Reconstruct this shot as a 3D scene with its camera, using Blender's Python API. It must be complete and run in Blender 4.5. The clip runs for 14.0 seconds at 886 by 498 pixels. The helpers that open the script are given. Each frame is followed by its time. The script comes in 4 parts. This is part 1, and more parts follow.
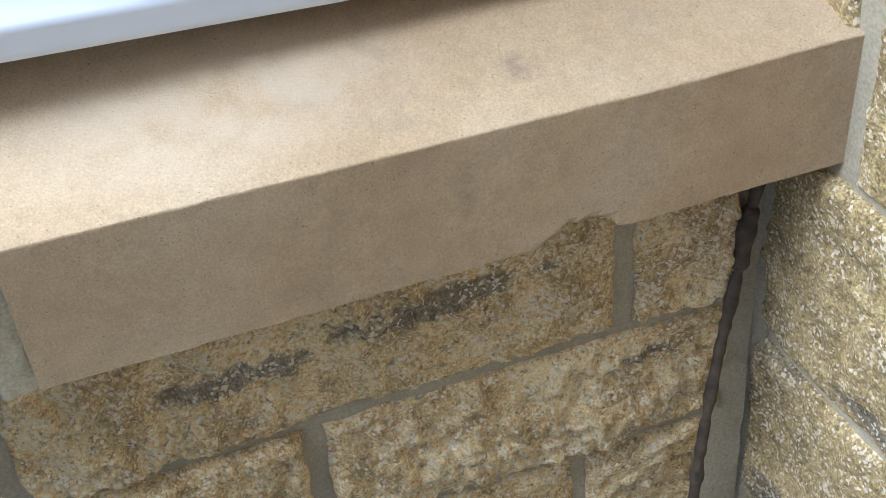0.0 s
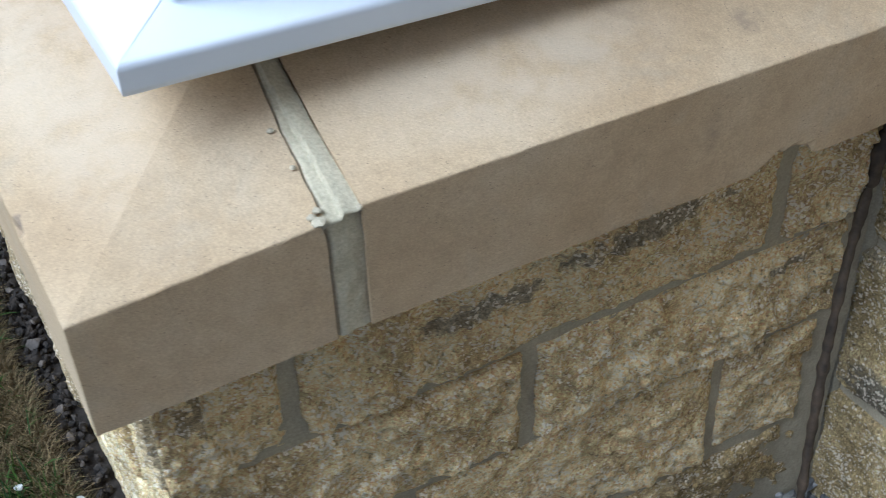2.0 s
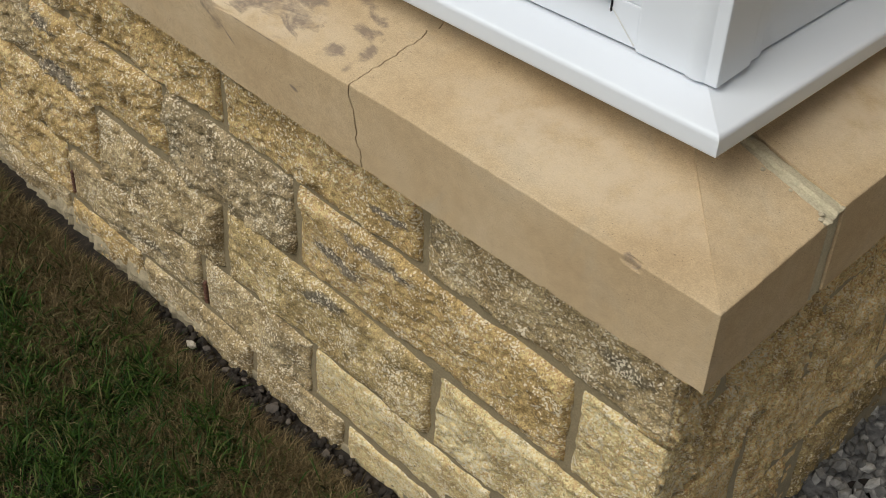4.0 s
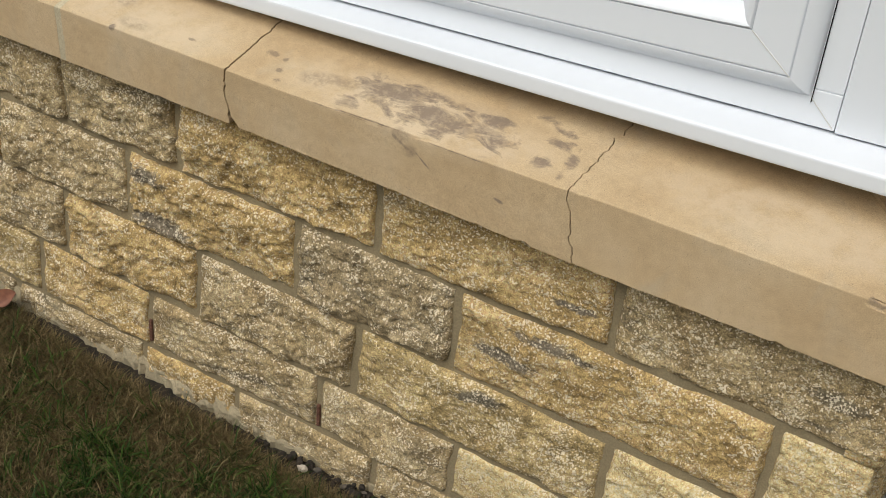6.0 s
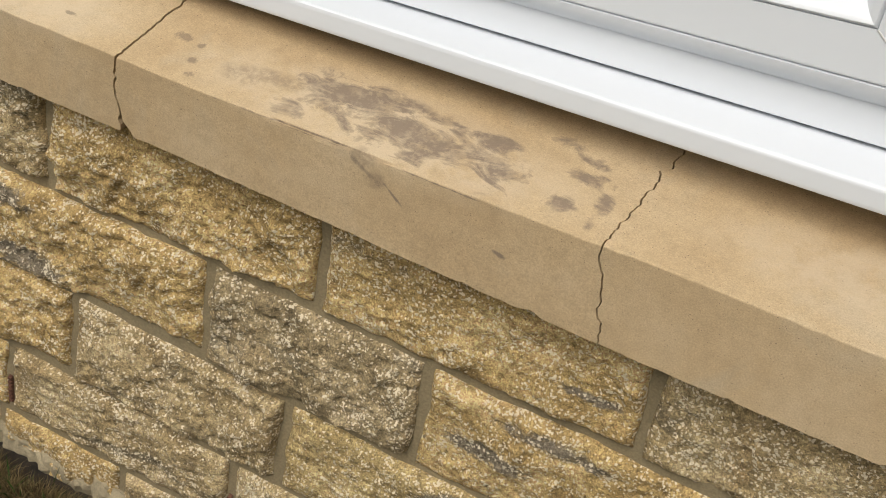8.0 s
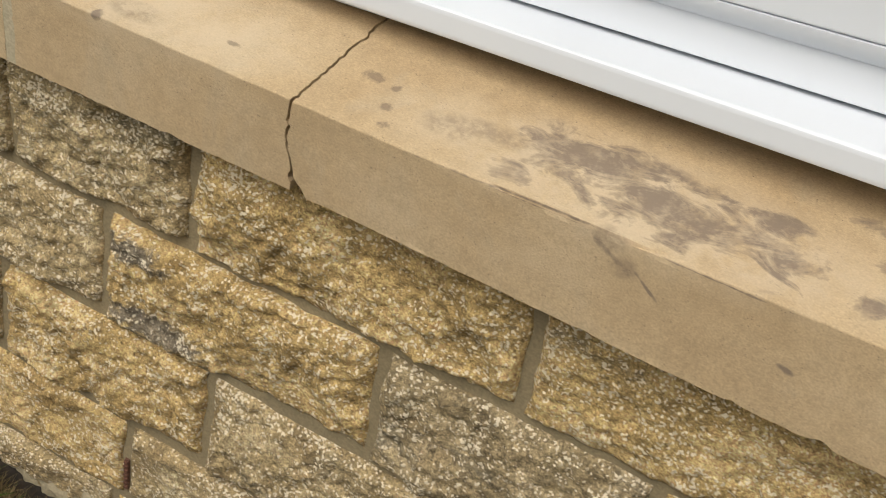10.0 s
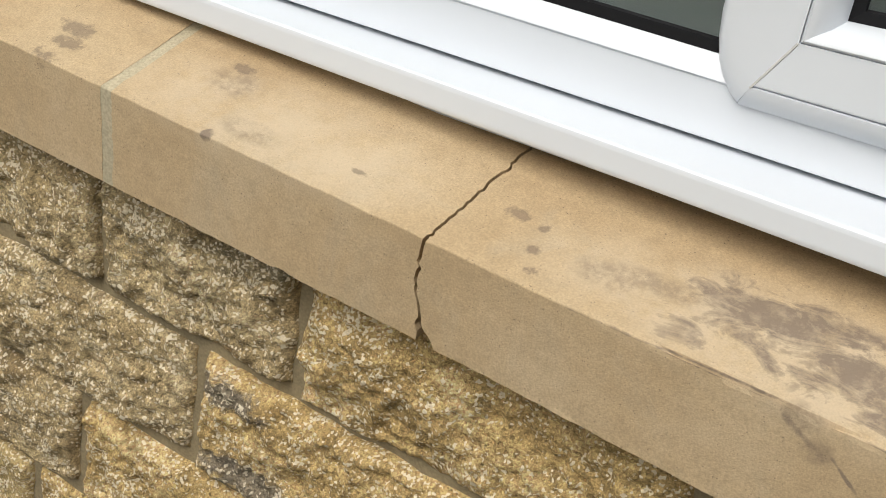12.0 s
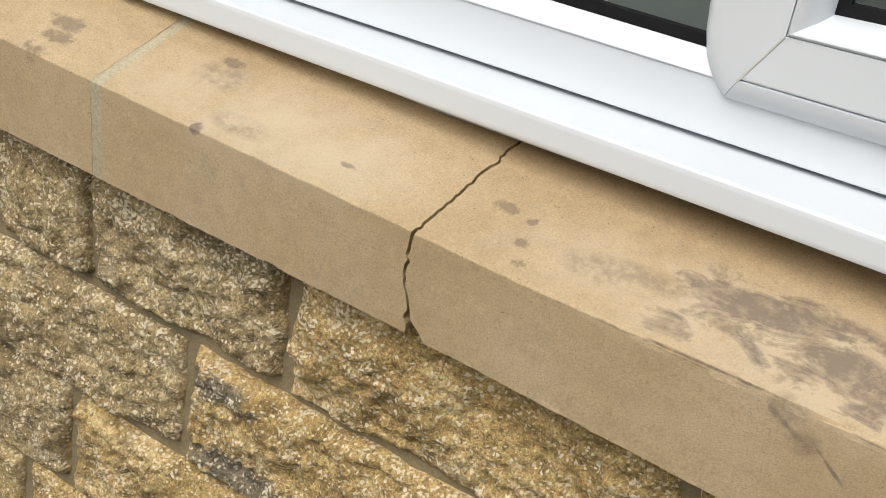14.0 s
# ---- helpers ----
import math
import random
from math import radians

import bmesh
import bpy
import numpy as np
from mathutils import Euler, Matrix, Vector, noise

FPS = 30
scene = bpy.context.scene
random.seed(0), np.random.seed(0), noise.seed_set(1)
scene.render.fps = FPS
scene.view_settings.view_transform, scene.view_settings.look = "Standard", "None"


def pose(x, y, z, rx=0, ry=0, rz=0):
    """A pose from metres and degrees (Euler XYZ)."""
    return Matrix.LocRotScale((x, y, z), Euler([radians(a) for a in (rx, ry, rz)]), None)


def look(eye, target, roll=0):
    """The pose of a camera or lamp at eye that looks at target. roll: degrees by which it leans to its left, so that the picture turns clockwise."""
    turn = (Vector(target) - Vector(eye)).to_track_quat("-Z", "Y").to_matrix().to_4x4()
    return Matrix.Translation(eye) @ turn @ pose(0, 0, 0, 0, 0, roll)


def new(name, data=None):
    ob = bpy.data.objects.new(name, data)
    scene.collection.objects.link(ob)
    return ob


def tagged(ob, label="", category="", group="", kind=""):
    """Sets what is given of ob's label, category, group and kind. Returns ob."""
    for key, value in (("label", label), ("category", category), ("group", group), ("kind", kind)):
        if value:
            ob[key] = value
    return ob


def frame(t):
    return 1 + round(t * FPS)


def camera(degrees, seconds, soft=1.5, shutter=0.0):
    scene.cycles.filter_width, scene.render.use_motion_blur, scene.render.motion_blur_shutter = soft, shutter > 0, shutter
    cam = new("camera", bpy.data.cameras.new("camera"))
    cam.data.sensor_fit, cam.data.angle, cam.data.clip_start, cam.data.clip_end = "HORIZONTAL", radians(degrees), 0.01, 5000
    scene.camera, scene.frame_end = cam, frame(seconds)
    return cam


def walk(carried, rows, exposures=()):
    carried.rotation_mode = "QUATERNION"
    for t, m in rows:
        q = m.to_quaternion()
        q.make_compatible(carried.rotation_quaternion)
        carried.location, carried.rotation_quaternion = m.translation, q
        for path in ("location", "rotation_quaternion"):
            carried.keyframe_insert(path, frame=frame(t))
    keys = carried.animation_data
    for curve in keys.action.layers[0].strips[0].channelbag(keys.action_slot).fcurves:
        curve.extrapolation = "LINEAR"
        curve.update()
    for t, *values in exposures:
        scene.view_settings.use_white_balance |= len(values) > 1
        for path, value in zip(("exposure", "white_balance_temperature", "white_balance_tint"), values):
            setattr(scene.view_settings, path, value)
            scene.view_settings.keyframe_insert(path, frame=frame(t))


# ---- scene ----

cam = camera(35.0, 14.0, soft=0.7, shutter=0.18)
PATH = [
    (0, (0.6090, 0.2665, 1.1968), (-0.0924, 0.4736, 0.5148), -5.20),
    (0.5, (0.6093, 0.2720, 1.1983), (-0.0906, 0.4749, 0.5135), -5.49),
    (1, (0.6261, 0.2283, 1.2062), (-0.0755, 0.4434, 0.5269), -5.55),
    (1.5, (0.6166, 0.1177, 1.2375), (-0.0604, 0.3726, 0.5471), -3.19),
    (2, (0.5903, -0.0521, 1.2932), (-0.0400, 0.2697, 0.5866), -1.83),
    (2.5, (0.6015, -0.2309, 1.3914), (-0.0193, 0.1180, 0.6893), -5.69),
    (3, (0.5765, -0.4314, 1.4686), (0.0168, -0.0036, 0.7588), -2.41),
    (3.5, (0.5165, -0.6694, 1.5238), (-0.0111, -0.1754, 0.8327), 0.05),
    (4, (0.3994, -0.8019, 1.5512), (-0.0942, -0.2583, 0.8724), 2.43),
    (4.2, (0.3371, -0.8173, 1.5537), (-0.1350, -0.2624, 0.8688), 2.75),
    (6.3, (0.0120, -1.3212, 1.6226), (-0.3428, -0.5934, 1.0358), 5.34),
    (6.5, (0.0182, -1.3049, 1.6487), (-0.3438, -0.5896, 1.0509), 4.93),
    (7, (-0.0372, -1.2468, 1.5619), (-0.3885, -0.5132, 0.9802), 6.41),
    (7.2, (-0.0956, -1.1727, 1.5096), (-0.4272, -0.4308, 0.9268), 7.17),
    (9.3, (-0.3828, -0.8071, 1.2664), (-0.6508, -0.0596, 0.6586), 11.05),
    (9.5, (-0.4146, -0.7975, 1.2565), (-0.6963, -0.0557, 0.6479), 11.01),
    (10, (-0.4803, -0.7777, 1.2356), (-0.8042, -0.0411, 0.6419), 9.88),
    (10.5, (-0.5098, -0.7511, 1.2278), (-0.8813, -0.0229, 0.6519), 8.63),
    (11, (-0.5340, -0.7285, 1.2161), (-0.9265, 0.0021, 0.6574), 8.47),
    (11.5, (-0.5678, -0.7084, 1.1948), (-0.9613, 0.0328, 0.6510), 9.02),
    (12, (-0.5878, -0.6875, 1.1726), (-0.9824, 0.0584, 0.6360), 9.38),
    (12.5, (-0.5932, -0.6844, 1.1702), (-0.9867, 0.0594, 0.6299), 9.74),
    (13, (-0.5882, -0.6906, 1.1714), (-0.9786, 0.0519, 0.6270), 9.52),
    (13.5, (-0.5814, -0.6887, 1.1707), (-0.9728, 0.0553, 0.6290), 9.42),
    (14, (-0.5819, -0.6884, 1.1716), (-0.9731, 0.0590, 0.6345), 9.51),
]
EXPOSURES = [(0.0, 0.62, 4850, 7), (1.0, 0.62, 4900, 7), (1.5, 0.58, 4850, 7), (2.0, 0.15, 4700, 5), (2.5, -0.08, 5050, 5), (3.0, -0.13, 5250, 5), (3.5, -0.18, 5300, 5), (4.0, -0.58, 6100, 5), (4.2, -0.42, 6100, 5), (6.5, -0.42, 6250, 6), (9.5, -0.47, 6450, 7), (10.5, -0.39, 6300, 6), (14.0, -0.35, 6200, 6)]
walk(cam, [(t, look(eye, target, roll)) for t, eye, target, roll in PATH], EXPOSURES)

# ---------------------------------------------------------------- light
world = bpy.data.worlds.new("sky")
scene.world = world
world.use_nodes = True
wn = world.node_tree.nodes
sky = wn.new("ShaderNodeTexSky")
sky.sky_type = "NISHITA"
sky.sun_disc = False
SUN_EL, SUN_AZ = radians(53), radians(186)
sky.sun_elevation = SUN_EL
sky.sun_rotation = SUN_AZ
sky.air_density, sky.dust_density, sky.ozone_density = 0.6, 9.0, 0.0
wn["Background"].inputs["Strength"].default_value = 0.085
world.node_tree.links.new(sky.outputs[0], wn["Background"].inputs["Color"])
sun = new("sun", bpy.data.lights.new("sun", "SUN"))
sun.data.energy, sun.data.angle, sun.data.color = 2.9, radians(42), (1.0, 0.97, 0.93)
sun.matrix_world = look((math.sin(SUN_AZ) * math.cos(SUN_EL) * 10, math.cos(SUN_AZ) * math.cos(SUN_EL) * 10, math.sin(SUN_EL) * 10), (0, 0, 0))

# ---------------------------------------------------------------- plan (metres)
ZA, ZB = 0.689, 0.587          # front edge of the stone sill, its underside
SLOPE = 0.205                  # fall of the sill's top
YF, XR = 0.047, -0.055         # face of the front wall, of the return wall
YH = 0.715                     # face of the house wall
XL = -2.55                     # far end of the bay
TOPS = [0.583, 0.421, 0.293, 0.140]   # courses of the return
FEET = [0.431, 0.303, 0.150, 0.0]


# ---------------------------------------------------------------- materials
class Mat:
    """A small wrapper that keeps node code short."""

    def __init__(self, name):
        self.m = bpy.data.materials.new(name)
        self.m.use_nodes = True
        self.t = self.m.node_tree
        self.p = self.t.nodes["Principled BSDF"]
        geo = self.t.nodes.new("ShaderNodeNewGeometry")
        self.pos = geo.outputs["Position"]

    def node(self, kind, **values):
        n = self.t.nodes.new(kind)
        for k, v in values.items():
            n.inputs[k].default_value = v
        return n

    def link(self, a, b):
        self.t.links.new(a, b)
        return self

    def scaled(self, sx, sy, sz):
        n = self.t.nodes.new("ShaderNodeVectorMath")
        n.operation = "MULTIPLY"
        n.inputs[1].default_value = (sx, sy, sz)
        self.link(self.pos, n.inputs[0])
        return n.outputs[0]

    def shifted(self, vec, amount):
        """vec moved by a random offset of the object."""
        info = self.t.nodes.new("ShaderNodeObjectInfo")
        n = self.t.nodes.new("ShaderNodeMath")
        n.operation = "MULTIPLY"
        n.inputs[1].default_value = amount
        self.link(info.outputs["Random"], n.inputs[0])
        a = self.t.nodes.new("ShaderNodeVectorMath")
        a.operation = "ADD"
        self.link(vec, a.inputs[0])
        self.link(n.outputs[0], a.inputs[1])
        return a.outputs[0]

    def noise(self, scale, detail=4.0, rough=0.55, vec=None, dist=0.0):
        n = self.node("ShaderNodeTexNoise", Scale=scale, Detail=detail, Roughness=rough, Distortion=dist)
        self.link(vec or self.pos, n.inputs["Vector"])
        return n.outputs["Fac"]

    def cells(self, scale, vec=None, out="Distance", feature="F1"):
        n = self.node("ShaderNodeTexVoronoi", Scale=scale)
        n.feature = feature
        self.link(vec or self.pos, n.inputs["Vector"])
        return n.outputs[out]

    def ramp(self, fac, *stops):
        n = self.t.nodes.new("ShaderNodeValToRGB")
        e = n.color_ramp.elements
        while len(e) < len(stops):
            e.new(0.5)
        for el, (at, col) in zip(e, stops):
            el.position = at
            el.color = (*col, 1) if isinstance(col, tuple) else (col, col, col, 1)
        self.link(fac, n.inputs["Fac"])
        return n.outputs["Color"]

    def mix(self, fac, a, b, mode="MIX"):
        n = self.t.nodes.new("ShaderNodeMix")
        n.data_type, n.blend_type = "RGBA", mode
        for slot, v in ((0, fac), (6, a), (7, b)):
            if isinstance(v, (int, float)):
                n.inputs[slot].default_value = v
            elif isinstance(v, tuple):
                n.inputs[slot].default_value = (*v, 1)
            else:
                self.link(v, n.inputs[slot])
        return n.outputs[2]

    def math(self, op, a, b=0.5):
        n = self.t.nodes.new("ShaderNodeMath")
        n.operation = op
        for slot, v in ((0, a), (1, b)):
            if isinstance(v, (int, float)):
                n.inputs[slot].default_value = v
            else:
                self.link(v, n.inputs[slot])
        return n.outputs[0]

    def bump(self, height, dist, strength=1.0, after=None):
        n = self.node("ShaderNodeBump", Distance=dist, Strength=strength)
        self.link(height, n.inputs["Height"])
        if after:
            self.link(after, n.inputs["Normal"])
        return n.outputs["Normal"]

    def done(self, color=None, rough=0.8, normal=None, metal=0.0, spec=0.5):
        if isinstance(color, tuple):
            self.p.inputs["Base Color"].default_value = (*color, 1)
        elif color:
            self.link(color, self.p.inputs["Base Color"])
        if isinstance(rough, (int, float)):
            self.p.inputs["Roughness"].default_value = rough
        else:
            self.link(rough, self.p.inputs["Roughness"])
        if normal:
            self.link(normal, self.p.inputs["Normal"])
        self.p.inputs["Metallic"].default_value = metal
        self.p.inputs["Specular IOR Level"].default_value = spec
        return self.m


def ellipsoid(m, x, y, z, rx, ry, rz):
    """1 at a point of the place, 0 at the ellipsoid's skin."""
    n = m.t.nodes.new("ShaderNodeVectorMath")
    n.operation = "SUBTRACT"
    n.inputs[1].default_value = (x, y, z)
    m.link(m.pos, n.inputs[0])
    k = m.t.nodes.new("ShaderNodeVectorMath")
    k.operation = "MULTIPLY"
    k.inputs[1].default_value = (1 / rx, 1 / ry, 1 / rz)
    m.link(n.outputs[0], k.inputs[0])
    s = m.t.nodes.new("ShaderNodeVectorMath")
    s.operation = "LENGTH"
    m.link(k.outputs[0], s.inputs[0])
    return m.math("MAXIMUM", m.math("SUBTRACT", 1.0, s.outputs["Value"]), 0.0)


# blue-grey veins in the blocks: centre, half sizes
VEINS = ((-1.145, 0.045, 0.424, 0.075, 0.06, 0.026), (-1.120, 0.045, 0.345, 0.10, 0.06, 0.034), (-0.450, 0.045, 0.490, 0.05, 0.06, 0.012), (-0.47, 0.045, 0.412, 0.09, 0.06, 0.016),
         (-0.54, 0.045, 0.365, 0.08, 0.06, 0.020), (-0.11, 0.045, 0.510, 0.07, 0.06, 0.018), (-0.570, 0.045, 0.275, 0.06, 0.06, 0.02),
         (-0.05, 0.45, 0.515, 0.06, 0.13, 0.020), (-0.05, 0.31, 0.50, 0.06, 0.09, 0.02), (-0.05, 0.615, 0.395, 0.06, 0.04, 0.010), (0.10, 0.72, 0.40, 0.09, 0.06, 0.015), (0.02, 0.72, 0.20, 0.08, 0.06, 0.05))


def block_material(name, low, mid, high, dark, dark_at):
    """Split-faced cast stone: a sandy ground of packed grains, pale quartz chips and blue-grey veins."""
    m = Mat(name)
    v = m.shifted(m.pos, 37.0)
    broad = m.noise(16.0, 7, 0.66, v, 0.5)
    base = m.ramp(broad, (0.33, low), (0.5, mid), (0.66, high))
    rust = m.noise(9.0, 6, 0.7, m.shifted(m.pos, 11.0), 0.8)
    base = m.mix(m.ramp(rust, (0.54, 0.0), (0.70, 0.28)), base, (0.33, 0.20, 0.08))
    rag = m.noise(38.0, 7, 0.75, m.scaled(0.8, 0.8, 1.6), 0.8)
    stain = m.noise(9.0, 7, 0.70, m.shifted(m.scaled(0.7, 0.7, 2.2), 91.0), 0.6)
    patch = m.ramp(stain, (dark_at, 0.0), (dark_at + 0.10, 0.65))
    reach = 0.0
    for e in VEINS:
        reach = m.math("MAXIMUM", reach, ellipsoid(m, *e))
    vein = m.ramp(m.math("ADD", reach, m.math("MULTIPLY", m.math("SUBTRACT", rag, 0.5), 1.8)), (0.30, 0.0), (0.55, 0.75))
    vein = m.math("MULTIPLY", vein, m.ramp(reach, (0.0, 0.0), (0.12, 1.0)))
    base = m.mix(m.math("MAXIMUM", patch, vein), base, dark)
    # packed grains of two sizes, angular pale chips, hollows with their shade painted in
    fine = tone_grey(m, m.cells(800.0, v, "Color"))
    tint = tone_grey(m, m.cells(450.0, v, "Color"))
    base = m.mix(0.55, base, m.ramp(fine, (0.15, 0.22), (0.5, 0.5), (0.85, 0.78)), "OVERLAY")
    base = m.mix(0.50, base, m.ramp(tint, (0.2, 0.22), (0.5, 0.52), (0.8, 0.80)), "OVERLAY")
    # lows of both bump noises darkened: shade of the hollows put into the colour
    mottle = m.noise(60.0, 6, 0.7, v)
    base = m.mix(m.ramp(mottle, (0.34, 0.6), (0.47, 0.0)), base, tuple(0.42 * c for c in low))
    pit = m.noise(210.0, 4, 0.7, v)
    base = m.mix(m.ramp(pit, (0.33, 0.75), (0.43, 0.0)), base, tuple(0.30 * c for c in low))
    gather = m.math("MULTIPLY", m.noise(24.0, 3, 0.5, v), 0.55)
    small = m.ramp(m.math("MULTIPLY", m.math("ADD", tint, gather), 0.6), (0.615, 0.0), (0.635, 1.0))
    flakes = m.t.nodes.new("ShaderNodeVectorMath")
    flakes.operation = "ADD"
    flakes.inputs[1].default_value = (3.7, 1.9, 5.3)
    m.link(v, flakes.inputs[0])
    large = m.ramp(m.math("MULTIPLY", m.math("ADD", tone_grey(m, m.cells(290.0, flakes.outputs[0], "Color")), gather), 0.6), (0.656, 0.0), (0.671, 1.0))
    edge = m.ramp(m.cells(290.0, flakes.outputs[0], "Distance", "DISTANCE_TO_EDGE"), (0.05, 0.0), (0.12, 1.0))
    white = m.math("MAXIMUM", small, m.math("MULTIPLY", large, edge))
    base = m.mix(m.math("MULTIPLY", white, 0.85), base, (0.84, 0.74, 0.55))
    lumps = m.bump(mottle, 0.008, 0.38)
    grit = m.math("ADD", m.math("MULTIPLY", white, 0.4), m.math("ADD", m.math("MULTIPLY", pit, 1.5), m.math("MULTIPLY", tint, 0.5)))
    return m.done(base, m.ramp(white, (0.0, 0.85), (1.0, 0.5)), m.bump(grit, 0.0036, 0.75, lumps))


def tone_grey(m, col):
    n = m.t.nodes.new("ShaderNodeRGBToBW")
    m.link(col, n.inputs[0])
    return n.outputs[0]


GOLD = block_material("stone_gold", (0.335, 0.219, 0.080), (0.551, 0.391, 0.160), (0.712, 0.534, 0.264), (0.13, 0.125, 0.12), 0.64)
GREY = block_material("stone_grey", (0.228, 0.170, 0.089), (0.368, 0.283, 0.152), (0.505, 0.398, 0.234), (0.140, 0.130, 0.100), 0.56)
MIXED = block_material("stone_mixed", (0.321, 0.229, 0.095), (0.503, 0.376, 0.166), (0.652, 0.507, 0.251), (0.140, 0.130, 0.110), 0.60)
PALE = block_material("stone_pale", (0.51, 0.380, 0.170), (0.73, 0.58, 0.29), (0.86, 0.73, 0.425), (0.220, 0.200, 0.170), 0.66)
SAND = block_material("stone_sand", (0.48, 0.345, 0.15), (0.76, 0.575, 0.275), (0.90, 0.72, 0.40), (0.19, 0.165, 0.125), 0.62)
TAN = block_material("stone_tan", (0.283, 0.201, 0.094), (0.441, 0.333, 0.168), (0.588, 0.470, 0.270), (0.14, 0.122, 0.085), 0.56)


def mortar_material(name, col):
    m = Mat(name)
    base = m.mix(m.noise(30.0, 4), tuple(c * 0.82 for c in col), tuple(c * 1.15 for c in col))
    base = m.mix(0.35, base, m.ramp(m.noise(420.0, 3), (0.3, 0.25), (0.7, 0.75)), "OVERLAY")
    return m.done(base, 0.92, m.bump(m.noise(180.0, 5, 0.65), 0.003, 0.5))


MORTAR = mortar_material("mortar", (0.235, 0.188, 0.108))
FOOT_MORTAR = mortar_material("foot_mortar", (0.43, 0.375, 0.26))
HAUNCH_MORTAR = mortar_material("haunch_mortar", (0.31, 0.26, 0.165))
RETURN_MORTAR = mortar_material("return_mortar", (0.38, 0.33, 0.22))
PALE_MORTAR = mortar_material("pale_mortar", (0.48, 0.425, 0.29))
JOINT_MORTAR = mortar_material("joint_mortar", (0.46, 0.40, 0.27))


def streak(m, x, z, dx, dz, half, width):
    """1 along a slanting mark on the sill's front face, 0 at its edge."""
    k = math.hypot(dx, dz)
    ux, uz = dx / k, dz / k
    out = []
    for a, b, size in ((ux, uz, half), (-uz, ux, width)):
        n = m.t.nodes.new("ShaderNodeVectorMath")
        n.operation = "DOT_PRODUCT"
        n.inputs[1].default_value = (a, 0, b)
        m.link(m.pos, n.inputs[0])
        out.append(m.math("DIVIDE", m.math("SUBTRACT", n.outputs["Value"], a * x + b * z), size))
    d = m.math("SQRT", m.math("ADD", m.math("MULTIPLY", out[0], out[0]), m.math("MULTIPLY", out[1], out[1])))
    split = m.t.nodes.new("ShaderNodeSeparateXYZ")
    m.link(m.pos, split.inputs[0])
    on_face = m.math("LESS_THAN", split.outputs["Y"], 0.004)
    return m.math("MULTIPLY", m.math("MAXIMUM", m.math("SUBTRACT", 1.05, d), 0.0), on_face)


